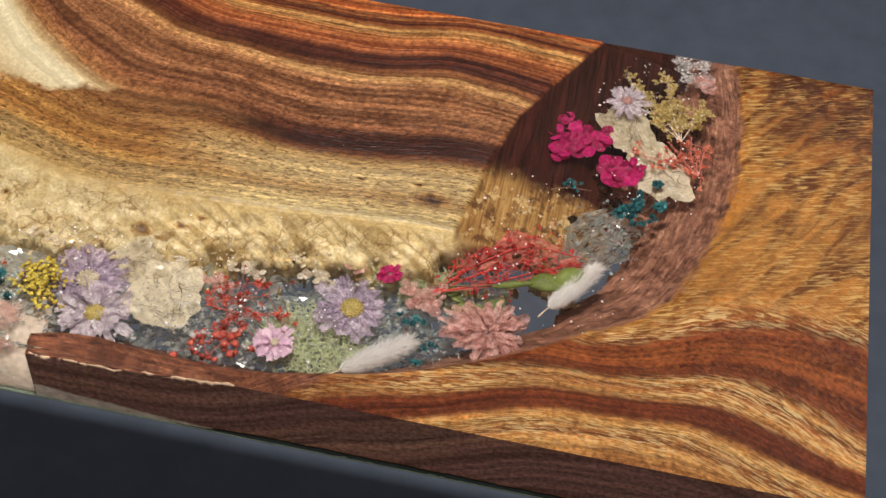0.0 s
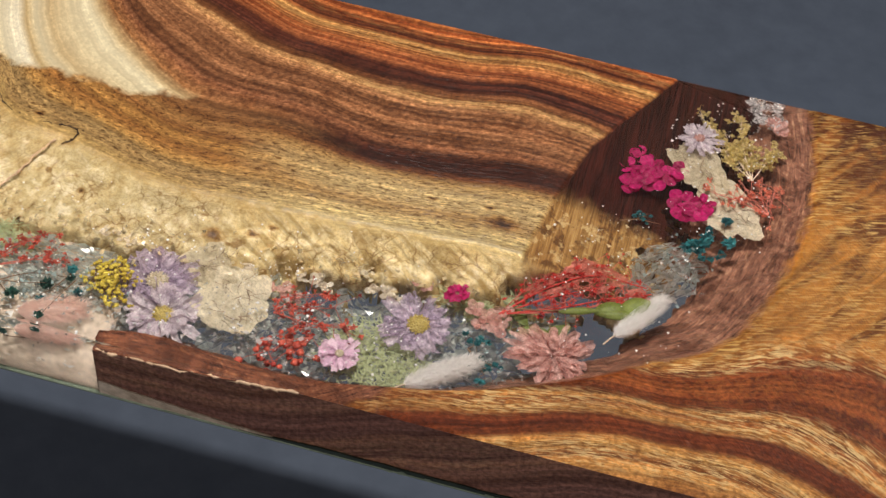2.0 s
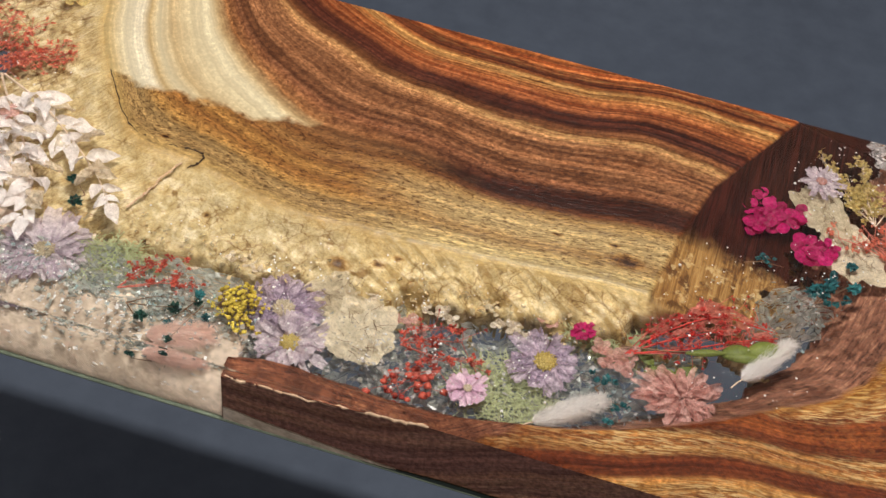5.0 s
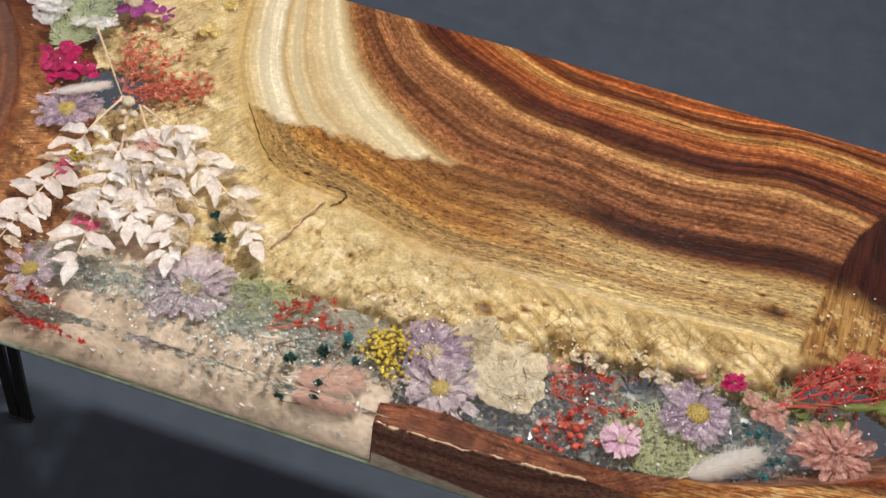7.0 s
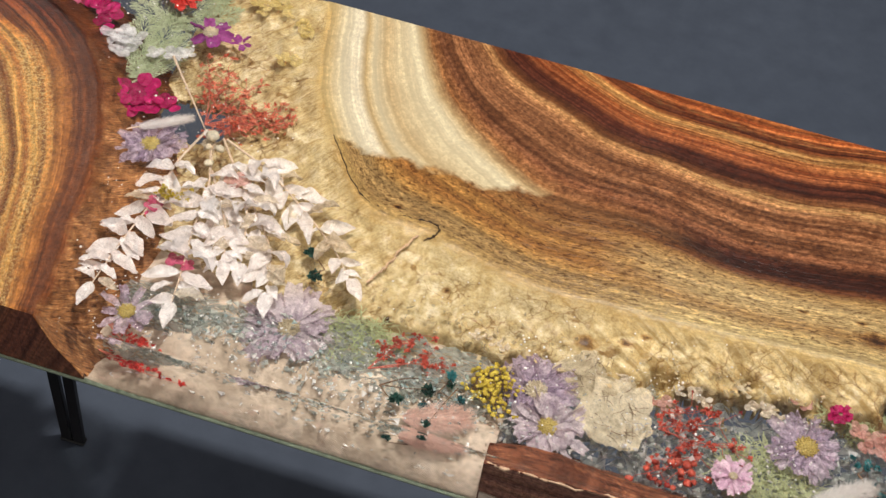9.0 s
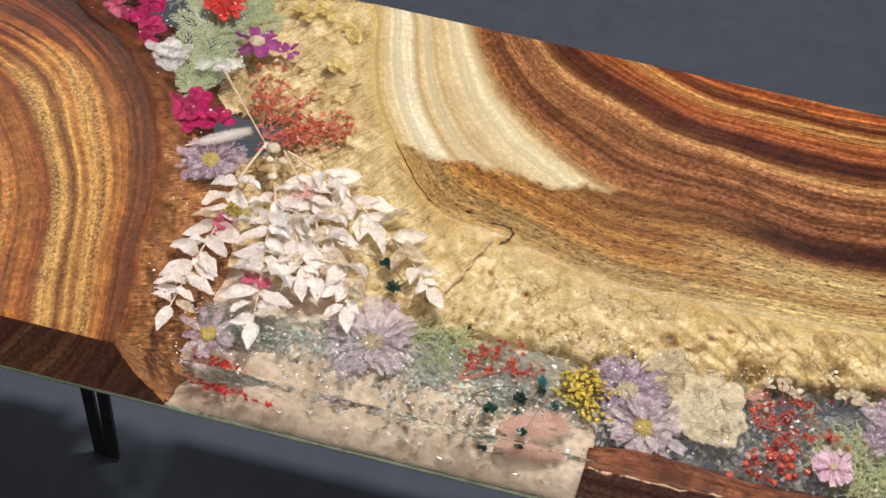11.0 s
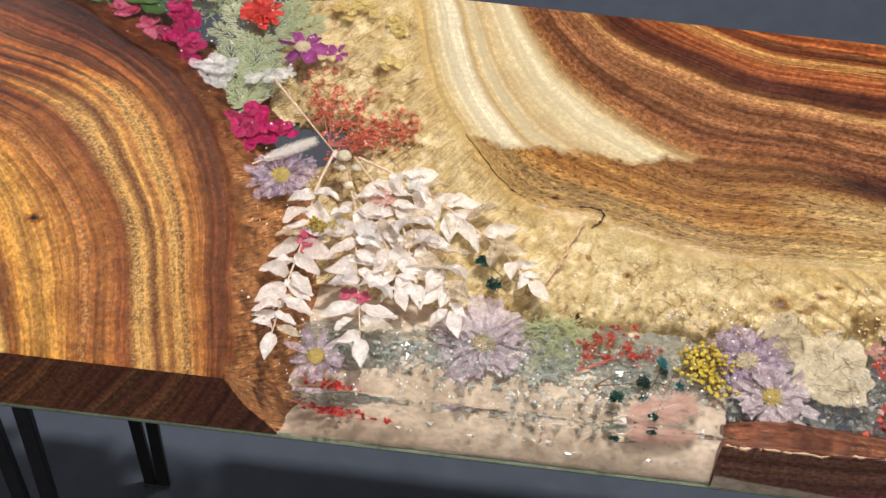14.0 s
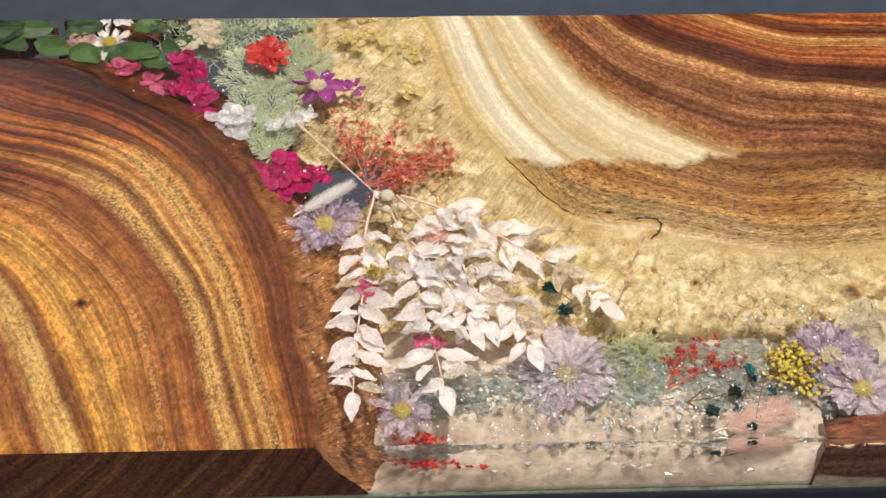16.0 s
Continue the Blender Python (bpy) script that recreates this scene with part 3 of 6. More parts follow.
def tube(bm, pts, r0, r1, sides=4):
    """A thin tapering stalk through the points, added to bm."""
    prev = None
    for i, p in enumerate(pts):
        p = Vector(p)
        d = (Vector(pts[min(i + 1, len(pts) - 1)]) - Vector(pts[max(i - 1, 0)])).normalized()
        a = d.orthogonal().normalized()
        b = d.cross(a)
        r = r0 + (r1 - r0) * i / (len(pts) - 1)
        ring = [bm.verts.new(p + r * (a * math.cos(2 * math.pi * k / sides) + b * math.sin(2 * math.pi * k / sides))) for k in range(sides)]
        if prev:
            for k in range(sides):
                bm.faces.new((prev[k], prev[(k + 1) % sides], ring[(k + 1) % sides], ring[k]))
        prev = ring


def lump(radius, mat, seed=0, rough=0.3, sub=2, name="lump", flat=1.0):
    """A small knobbly ball."""
    bm = bmesh.new()
    bmesh.ops.create_icosphere(bm, subdivisions=sub, radius=radius)
    for v in bm.verts:
        d = v.co.normalized()
        v.co *= 1 + rough * noise.noise(d * 2.6 + Vector((seed * 2.1, 0, seed)))
        v.co.z *= flat
    return mesh_from(name, bm, mat)


def button(radius, mat, seed=0, count=60, name="centre"):
    """A flower's centre: a dome set with small florets."""
    rnd = random.Random(seed)
    bm = bmesh.new()
    bmesh.ops.create_uvsphere(bm, u_segments=14, v_segments=7, radius=radius * 0.92, matrix=Matrix.Diagonal((1, 1, 0.35, 1)))
    for i in range(count):
        a, r = i * 2.399, radius * math.sqrt(i / count)
        h = 0.33 * math.sqrt(max(0, radius ** 2 - r ** 2))
        bmesh.ops.create_icosphere(bm, subdivisions=1, radius=radius * rnd.uniform(0.08, 0.14), matrix=Matrix.Translation((r * math.cos(a), r * math.sin(a), h)))
    return mesh_from(name, bm, mat)


def curve_through(pts, n=12):
    """Points on a smooth curve through the given ones."""
    p = [Vector(q) for q in pts]
    p = [2 * p[0] - p[1]] + p + [2 * p[-1] - p[-2]]
    out = []
    for a, b, c, d in zip(p, p[1:], p[2:], p[3:]):
        for i in range(n):
            t = i / n
            out.append(0.5 * ((2 * b) + (c - a) * t + (2 * a - 5 * b + 4 * c - d) * t * t + (3 * b - a - 3 * c + d) * t ** 3))
    return out + [p[-2]]


def side_of(pts, X, Y):
    """Signed distance to the smooth curve through pts: positive on its right as one goes along it."""
    c = np.array([(q.x, q.y) for q in curve_through([(x, y, 0) for x, y in pts], 8)])
    best = np.full(X.shape, 1e9)
    sign = np.ones(X.shape)
    for (ax, ay), (bx, by) in zip(c, c[1:]):
        dx, dy = bx - ax, by - ay
        t = np.clip(((X - ax) * dx + (Y - ay) * dy) / (dx * dx + dy * dy), 0, 1)
        d = np.hypot(X - ax - t * dx, Y - ay - t * dy)
        closer = d < best - 1e-9
        best = np.where(closer, d, best)
        sign = np.where(closer, np.where(dx * (Y - ay) - dy * (X - ax) > 0, -1, 1), sign)
    return best * sign


def rings_through(rows, X, Y):
    """A smooth field (a thin plate) that takes the value u at each (x, y, u)."""
    p = np.array(rows)
    def kernel(r):
        return np.where(r > 1e-9, r * r * np.log(r + 1e-12), 0)
    n = len(p)
    A = np.zeros((n + 3, n + 3))
    A[:n, :n] = kernel(np.hypot(p[:, None, 0] - p[None, :, 0], p[:, None, 1] - p[None, :, 1])) + np.eye(n) * 1e-5
    A[:n, n:] = np.c_[np.ones(n), p[:, :2]]
    A[n:, :n] = A[:n, n:].T
    w = np.linalg.solve(A, np.r_[p[:, 2], 0, 0, 0])
    out = w[n] + w[n + 1] * X + w[n + 2] * Y
    for (x, y, _), k in zip(p, w):
        out = out + k * kernel(np.hypot(X - x, Y - y))
    return out


def fbm(X, Y, scale, octaves=3):
    out = np.zeros(X.size)
    for i, (x, y) in enumerate(zip(X.ravel(), Y.ravel())):
        out[i] = noise.fractal(Vector((x * scale, y * scale, 0.3)), 0.6, 2.1, octaves)
    return out.reshape(X.shape)


def slab(name, box, step, field, mat, parent, label, under=None):
    """A piece of wood with a flat top and natural edges: a raised surface with sides and a flat underside.
    under(X, Y) gives its thickness where it is undercut; field(X, Y) gives the height, u, v across and along the rings, and the distance into a sawn end."""
    x0, x1, y0, y1 = box
    xs = np.linspace(x0, x1, round((x1 - x0) / step) + 1)
    ys = np.linspace(y0, y1, round((y1 - y0) / step) + 1)
    X, Y = np.meshgrid(xs, ys, indexing="ij")
    Z, U, V, S = field(X, Y)
    Z[:, 0] -= 0.0008          # eased long edges
    Z[:, -1] -= 0.0008
    keep = Z > BOT + 0.002
    Z = np.maximum(Z, BOT + 0.002)
    cell = keep[:-1, :-1] & keep[1:, :-1] & keep[:-1, 1:] & keep[1:, 1:]
    ny = len(ys)
    idx = np.arange(X.size).reshape(X.shape)
    top = np.stack([idx[:-1, :-1], idx[1:, :-1], idx[1:, 1:], idx[:-1, 1:]], -1)[cell]
    n = X.size
    verts = np.stack([X, Y, Z], -1).reshape(-1, 3)
    low = verts.copy()
    low[:, 2] = BOT - 0.0005 if under is None else np.clip(verts[:, 2] - under(X, Y).ravel(), BOT - 0.0005, None)
    faces = [tuple(f) for f in top] + [tuple(i + n for i in f[::-1]) for f in top]
    edges = {}
    for f in top:
        for a, b in zip(f, np.roll(f, -1)):
            edges[(a, b)] = 1
    rim = [(a, b) for a, b in edges if (b, a) not in edges]
    allv = np.concatenate([verts, low, verts, low])
    faces += [(a + 2 * n, a + 3 * n, b + 3 * n, b + 2 * n) for a, b in rim]
    used = np.unique(np.concatenate([np.array(f) for f in faces]))
    back = np.full(len(allv), -1)
    back[used] = np.arange(len(used))
    faces = [tuple(int(back[i]) for i in f) for f in faces]
    me = bpy.data.meshes.new(name)
    me.from_pydata(allv[used].tolist(), [], faces)
    me.materials.append(mat)
    me.polygons.foreach_set("use_smooth", [True] * len(me.polygons))
    loops = np.zeros(len(me.loops), dtype=np.int32)
    me.loops.foreach_get("vertex_index", loops)
    src = used[loops] % n
    depth = (TOP - allv[used][loops][:, 2]) * (used[loops] >= 2 * n)
    g = me.uv_layers.new(name="grain")
    g.data.foreach_set("uv", np.c_[U.ravel()[src] - 0.55 * depth, V.ravel()[src] + 0.3 * depth].astype(np.float32).ravel())
    s = me.uv_layers.new(name="zone")
    s.data.foreach_set("uv", np.c_[S.ravel()[src], 1.0 * (used[loops] >= 2 * n)].astype(np.float32).ravel())
    return part(name, me, parent, None, label)


# ---------------------------------------------------------------- floor
def floor():
    bm = bmesh.new()
    bmesh.ops.create_grid(bm, x_segments=40, y_segments=40, size=30)
    me = mesh_from("floor", bm, M_FLOOR)
    return tagged(new("floor", me), "blue-grey mottled studio floor under the bench", "floor", kind="structure")


floor()

# ---------------------------------------------------------------- the bench
bench = thing("bench", 0, 0, 0, "wood and clear resin bench with dried flowers and black steel legs", "bench")

RING_POINTS = [(-0.224, 0.359, 0), (-0.21, 0.303, 0), (-0.197, 0.262, 0), (-0.176, 0.225, 0), (-0.139, 0.175, 0), (-0.081, 0.160, 0), (0.006, 0.140, 0), (0.064, 0.143, 0), (0.126, 0.146, 0), (0.201, 0.153, 0),
               (-0.151, 0.349, 0.06), (-0.127, 0.3, 0.06), (-0.092, 0.261, 0.06), (-0.057, 0.234, 0.06), (-0.021, 0.215, 0.06), (0.045, 0.213, 0.058), (0.121, 0.205, 0.06), (0.188, 0.211, 0.06), (0.275, 0.217, 0.06)]
RING_MORE = [(-0.078, 0.348, 0.116), (-0.021, 0.315, 0.116), (0.052, 0.294, 0.116), (0.131, 0.287, 0.116), (0.204, 0.299, 0.116), (-0.027, 0.358, 0.153), (0.038, 0.329, 0.153), (0.166, 0.327, 0.153), (0.268, 0.334, 0.153), (0.316, 0.36, 0.18),
             (-0.145, 0.087, -0.065), (-0.056, 0.089, -0.058), (0.025, 0.087, -0.055), (0.117, 0.105, -0.04), (0.2, 0.125, -0.03), (-0.285, 0.34, -0.06), (-0.235, 0.222, -0.06), (-0.2, 0.165, -0.06)]


GAPS = [(-0.282, 0.222, 0.020, 0.015), (-0.198, 0.074, 0.013, 0.014), (0.250, 0.128, 0.012, 0.007), (0.268, 0.138, 0.015, 0.009), (0.287, 0.146, 0.013, 0.009), (0.301, 0.121, 0.014, 0.013), (0.118, 0.092, 0.010, 0.009),
        (0.150, 0.100, 0.013, 0.006), (0.178, 0.107, 0.009, 0.006), (-0.512, 0.334, 0.022, 0.009), (-0.492, 0.352, 0.014, 0.007), (-0.352, 0.318, 0.010, 0.014)]   # where one sees through to the floor


def in_gap(x, y, grow=1.0):
    return any(((x - gx) / rx) ** 2 + ((y - gy) / ry) ** 2 < grow for gx, gy, rx, ry in GAPS)


def open_gaps(X, Y, h, rough):
    for x, y, rx, ry in GAPS:
        d = ((X - x) / rx) ** 2 + ((Y - y) / ry) ** 2 - 0.8 * rough
        h = np.where(d < 1.1, 0, h - 0.022 * np.clip((2.4 - d) / 1.3, 0, 1))
    return h


def upper_wood(X, Y):
    u = rings_through(RING_POINTS + RING_MORE, X, Y)
    rough = fbm(X, Y, 60, 4)
    saw = X - np.interp(Y, [0.10, 0.15, 0.20, 0.267, 0.36], [0.24, 0.242, 0.250, 0.266, 0.316])
    out = np.maximum(0, -u)
    drop = 0.42 * out * np.clip(out / 0.012, 0, 1) + 0.0022 * np.clip(out / 0.02, 0, 1) * (1 + 1.2 * rough)
    drop = drop + np.clip(out / 0.02, 0, 1) * (0.0060 * fbm(X, Y, 25, 3) + 0.0022 * np.abs(fbm(X, Y, 75, 3)))
    ridge = np.sin(2 * np.pi * (X + 0.35 * Y) / 0.0105 + 5 * fbm(X, Y, 14, 2)) * np.clip((X - 0.02) / 0.08, 0, 1) * np.clip(fbm(X + 3, Y, 12, 2) * 2 + 0.6, 0, 1)
    drop = drop + 0.0012 * ridge * np.clip(out / 0.012, 0, 1)
    cutdrop = np.maximum(0, saw) * 0.5 + 0.002 * np.clip(saw / 0.004, 0, 1)
    h = TOP - np.maximum(drop, cutdrop) + 0.0012 * rough * (saw > 0)
    h = np.minimum(h, TOP)
    ledge = BOT + 0.006 + 0.0012 * rough
    h = np.where((saw < 0) & (X < 0.20) & ((Y > 0.100) | (X > -0.01)) & ((X < 0.09) | (Y > 0.125)), np.maximum(h, ledge), h)
    brink = np.interp(X, [-0.30, -0.25, -0.15, 0.0, 0.1, 0.2, 0.26], [0.035, 0.055, 0.073, 0.079, 0.091, 0.105, 0.117]) + 0.012 * rough + 0.006 * fbm(X, Y, 22, 2)
    h = h - 2.4 * np.maximum(0, brink + 0.012 - Y)
    h = open_gaps(X, Y, h, rough)
    return np.where(saw > 0.09 + 0.03 * rough, 0, h), u, X - Y, saw


END_EDGE = [(-0.01, 0.010), (0.03, 0.018), (0.09, 0.013), (0.141, 0.012), (0.181, 0.020), (0.227, 0.031), (0.277, 0.052), (0.31, 0.069), (0.343, 0.090), (0.38, 0.113), (0.402, 0.147), (0.421, 0.201), (0.429, 0.256), (0.427, 0.312), (0.418, 0.37)]
END_RINGS = [(0.2, 0.012, 0.03), (0.301, 0.015, 0.006), (0.403, 0.027, 0.006), (0.519, 0.0, 0.004), (0.1, 0.004, 0.05), (0.03, 0.01, 0.056), (0.329, 0.056, 0.04), (0.25, 0.03, 0.035), (0.416, 0.068, 0.04), (0.518, 0.042, 0.04), (0.396, 0.098, 0.07), (0.517, 0.119, 0.07), (0.343, 0.085, 0.075),
             (0.402, 0.147, 0.09), (0.519, 0.17, 0.1), (0.425, 0.25, 0.12), (0.519, 0.25, 0.14), (0.43, 0.31, 0.14), (0.519, 0.34, 0.185), (0.44, 0.36, 0.16)]


def end_wood(X, Y):
    s = side_of(END_EDGE, X, Y)
    u = rings_through(END_RINGS, X, Y)
    rough = fbm(X, Y, 70, 4)
    out = np.maximum(0, -s)
    soft = np.interp(X, [0.2, 0.35], [2.2, 1.0])
    drop = soft * out + 0.0022 * np.clip(out / 0.008, 0, 1) * (1 + 1.2 * rough)
    low = 0.011 * np.clip((0.135 - X) / 0.135, 0, 1) ** 0.7
    h = TOP - drop - low * (1 + 0.15 * rough)
    h = np.where((X > 0.325) & (X < 0.41) & (Y > 0.19) & (Y < 0.33), np.maximum(h, BOT + 0.004 + 0.001 * rough), h)
    h = open_gaps(X, Y, np.where(X < 0.0, 0, np.minimum(h, TOP)), rough)
    return h, u, X + 0 * Y, s - 0.03 * np.clip((0.20 - X) / 0.06, 0, 1)


LEFT_EDGE = [(-0.75, 0.36), (-0.60, 0.335), (-0.522, 0.322), (-0.469, 0.31), (-0.428, 0.279), (-0.388, 0.255), (-0.355, 0.213), (-0.331, 0.164), (-0.319, 0.119), (-0.312, 0.076), (-0.302, 0.035), (-0.298, -0.01)]
LEFT_RINGS = [(-0.60, 0.335, 0), (-0.522, 0.322, 0), (-0.428, 0.279, 0), (-0.355, 0.213, 0), (-0.331, 0.164, 0), (-0.312, 0.076, 0), (-0.297, 0.001, 0), (-0.511, 0.246, 0.045), (-0.433, 0.219, 0.043), (-0.392, 0.166, 0.043), (-0.352, 0.077, 0.043), (-0.329, 0.005, 0.04),
              (-0.464, 0.167, 0.088), (-0.415, 0.108, 0.088), (-0.384, 0.007, 0.086), (-0.497, 0.154, 0.115), (-0.443, 0.079, 0.115), (-0.412, 0.004, 0.115), (-0.56, 0.12, 0.17), (-0.5, 0.0, 0.175), (-0.25, 0.1, -0.06), (-0.38, 0.33, -0.07)]


def left_wood(X, Y):
    s = side_of(LEFT_EDGE, X, Y)
    u = rings_through(LEFT_RINGS, X, Y)
    rough = fbm(X, Y, 70, 4)
    out = np.maximum(0, -s)
    slope = np.interp(Y, [0.0, 0.1], [1.25, 1.1])
    hollow = np.clip(1 - Y / 0.05, 0, 1)
    drop = slope * out ** 1.05 * (1 - hollow) + 0.745 * out ** 0.75 * hollow + 0.002 * np.clip(out / 0.008, 0, 1) * (1 + 1.3 * rough)
    return open_gaps(X, Y, np.minimum(TOP - drop, TOP), rough), u, X - Y, s


slab("wood_slab", (-0.32, 0.42, 0.005, DEEP), 0.0019, upper_wood, M_WOOD_A, bench, "pale sapwood and dark ringed heartwood slab", lambda X, Y: 0.006 + 1.3 * np.maximum(0, Y - np.interp(X, [0.0, 0.1, 0.2, 0.26, 0.32], [0.06, 0.094, 0.108, 0.130, 0.20])) + 1.0 * ((X < 0.08) | (X > 0.285)))
slab("wood_slab", (0.0, RIGHT, 0.0, DEEP), 0.0025, end_wood, M_WOOD_B, bench, "rippled golden-brown wood with a long tapering front strip")
slab("wood_slab", (LEFT, -0.235, 0.0, DEEP), 0.0025, left_wood, M_WOOD_L, bench, "golden striped wood with a natural edge")


SLABS = [o for o in bench.children if o.name.startswith("wood_slab")]


def crack(points, z, r, mat, parent, label):
    bm = bmesh.new()
    rnd = random.Random(len(points) + round(points[0][0] * 1000))
    pts = curve_through([(x, y, zz) for (x, y), zz in zip(points, z)], 7)
    pts = [p + Vector((rnd.gauss(0, 1), rnd.gauss(0, 1), rnd.gauss(0, 0.4))) * r * 0.7 for p in pts]
    for a, c in zip(pts, pts[1:]):
        tube(bm, [a, (a + c) / 2, c + (c - a) * 0.3], r * rnd.uniform(0.5, 1.3), r * rnd.uniform(0.4, 1.1), 5)
    part("crack", mesh_from("crack", bm, mat), parent, None, label)


crack([(-0.176, 0.222), (-0.158, 0.196), (-0.138, 0.174), (-0.115, 0.166), (-0.100, 0.166)], [TOP - 0.0003] * 5, 0.0005, M_CRACK, SLABS[0], "dark broken bark line")
crack([(-0.095, 0.1665), (-0.084, 0.1665), (-0.0785, 0.1625), (-0.080, 0.157), (-0.085, 0.151)], [TOP, TOP, TOP, TOP - 0.0004, TOP - 0.0025], 0.0007, M_CRACK, SLABS[0], "hooked dark crack in the bark")
crack([(-0.091, 0.152), (-0.098, 0.138), (-0.104, 0.122), (-0.112, 0.108)], [TOP - 0.001, TOP - 0.004, TOP - 0.0095, TOP - 0.015], 0.0011, M_SAP, SLABS[0], "raised pale bark seam")
crack([(0.002, 0.0002), (0.03, 0.0002), (0.06, 0.0001), (0.085, 0.0003), (0.11, 0.0001), (0.135, 0.0003)], [TOP - 0.0118, TOP - 0.0105, TOP - 0.0088, TOP - 0.0068, TOP - 0.004, TOP - 0.0012], 0.0011, M_SAP, SLABS[1], "pale sapwood seam along the strip's edge")

M_BASE = plain_mat("green_grey_base_coat", (0.13, 0.16, 0.115), (0.28, 0.34, 0.245), 40, 0.35)


M_FILM, _nt, _b = material("pearl_beige_resin")
_pos = _nt.nodes.new("ShaderNodeNewGeometry").outputs["Position"]
_cloud = noise_at(_nt, _pos, 24, 5, 0.65, 0.8)
_speck = noise_at(_nt, _pos, 170, 4, 0.7, 0.4)
_col = ramp(_nt, _cloud, [(0.34, (0.43, 0.34, 0.255)), (0.48, (0.54, 0.44, 0.34)), (0.64, (0.66, 0.56, 0.455))])
_col = mix(_nt, 0.8, _col, mix(_nt, 1.0, _col, ramp(_nt, _speck, [(0.34, grey(0.72)), (0.5, grey(1.0)), (0.66, grey(1.22))]), "MULTIPLY"))
_col = mix(_nt, ramp(_nt, noise_at(_nt, _pos, 60, 3, 0.6), [(0.60, grey(0)), (0.70, grey(0.35))]), _col, (0.60, 0.37, 0.30))
_nt.links.new(_col, _b.inputs["Base Color"])
_b.inputs["Roughness"].default_value = 0.7
_b.inputs["Specular IOR Level"].default_value = 0.05
_tl = _nt.nodes.new("ShaderNodeBsdfTransparent")
_ms = _nt.nodes.new("ShaderNodeMixShader")
_nt.links.new(ramp(_nt, _cloud, [(0.36, grey(0.14)), (0.6, grey(0.02))]), _ms.inputs[0])
_nt.links.new(_b.outputs[0], _ms.inputs[1])
_nt.links.new(_tl.outputs[0], _ms.inputs[2])
_nt.links.new(_ms.outputs[0], _nt.nodes["Material Output"].inputs["Surface"])


def base_film():
    """The cloudy beige resin that was poured first, along the front of the channel."""
    bm = bmesh.new()
    n = 60
    for i in range(n + 1):
        x = -0.282 + 0.285 * i / n
        lift = 0.0024 * noise.noise(Vector((x * 40, 0, 0)))
        low = 0.1 + 0.9 * min(1.0, max(0.0, (x + 0.280) / 0.085))
        for y, h in ((0.0012, 0.001), (0.0012, 0.008), (0.009, 0.0215 + lift), (0.020, 0.0325 + lift), (0.058, 0.0335 + lift), (0.105, 0.0085 + lift), (0.105, 0.001)):
            bm.verts.new((x, y, BOT + max(0.001, h * low)))
    bm.verts.ensure_lookup_table()
    for i in range(n):
        for k in range(7):
            a, c = i * 7 + k, i * 7 + (k + 1) % 7
            bm.faces.new((bm.verts[a], bm.verts[c], bm.verts[c + 7], bm.verts[a + 7]))
    for s in (0, n):
        bm.faces.new([bm.verts[s * 7 + k] for k in range(7)])
    part("base_film", mesh_from("base_film", bm, M_FILM), bench, None, "cloudy beige resin at the bottom of the channel")


base_film()


def base_edge():
    """The thin greenish coat that shows along the lower front edge."""
    bm = bmesh.new()
    bmesh.ops.create_cube(bm, size=1, matrix=Matrix.Translation(((LEFT + RIGHT) / 2, 0.0012, BOT + 0.0012)) @ Matrix.Diagonal((RIGHT - LEFT - 0.004, 0.0050, 0.0028, 1)))
    bmesh.ops.bevel(bm, geom=list(bm.edges), offset=0.0006, segments=2, affect="EDGES")
    part("base_edge", mesh_from("base_edge", bm, M_BASE), bench, None, "thin greenish coat along the lower edge")


base_edge()


def dark_coat():
    """The dark green coat along the foot of the end slab's front, ragged and chipped."""
    bm = bmesh.new()
    n = 150
    for i in range(n + 1):
        x = 0.09 + 0.428 * i / n
        q = Vector((x * 60, 0, 0))
        h = 0.0016 + 0.0042 * min(1, (x - 0.09) / 0.06) + 0.0012 * noise.noise(q) + 0.0006 * noise.noise(q * 5)
        for y, z in ((-0.0011, 0.0002), (-0.0011, h), (0.002, h), (0.002, 0.0002)):
            bm.verts.new((x, y, BOT + z))
    bm.verts.ensure_lookup_table()
    for i in range(n):
        for k in range(4):
            a, c = i * 4 + k, i * 4 + (k + 1) % 4
            bm.faces.new((bm.verts[a], bm.verts[a + 4], bm.verts[c + 4], bm.verts[c]))
    for e in (0, n):
        bm.faces.new([bm.verts[e * 4 + k] for k in range(4)])
    bmesh.ops.recalc_face_normals(bm, faces=bm.faces)
    coat = part("dark_coat", mesh_from("dark_coat", bm, M_COAT, False), bench, None, "dark green coat along the foot of the front")
    rnd = random.Random(88)
    for x in (0.196, 0.205, 0.222, 0.262, 0.268, 0.335, 0.352, 0.41):
        me = sheet(rnd.uniform(0.0018, 0.0042), 0.5, M_BASE, 0.05, 0.3, round(x * 1000), 3, 14, "chip")
        part("chip", me, coat, Matrix.Translation((x, -0.0016, BOT + rnd.uniform(0.001, 0.0032))) @ Matrix.Rotation(radians(90), 4, "X"), "pale chip in the dark coat")


M_COAT = plain_mat("dark_green_coat", (0.012, 0.02, 0.013), (0.035, 0.05, 0.035), 70, 0.4)
dark_coat()


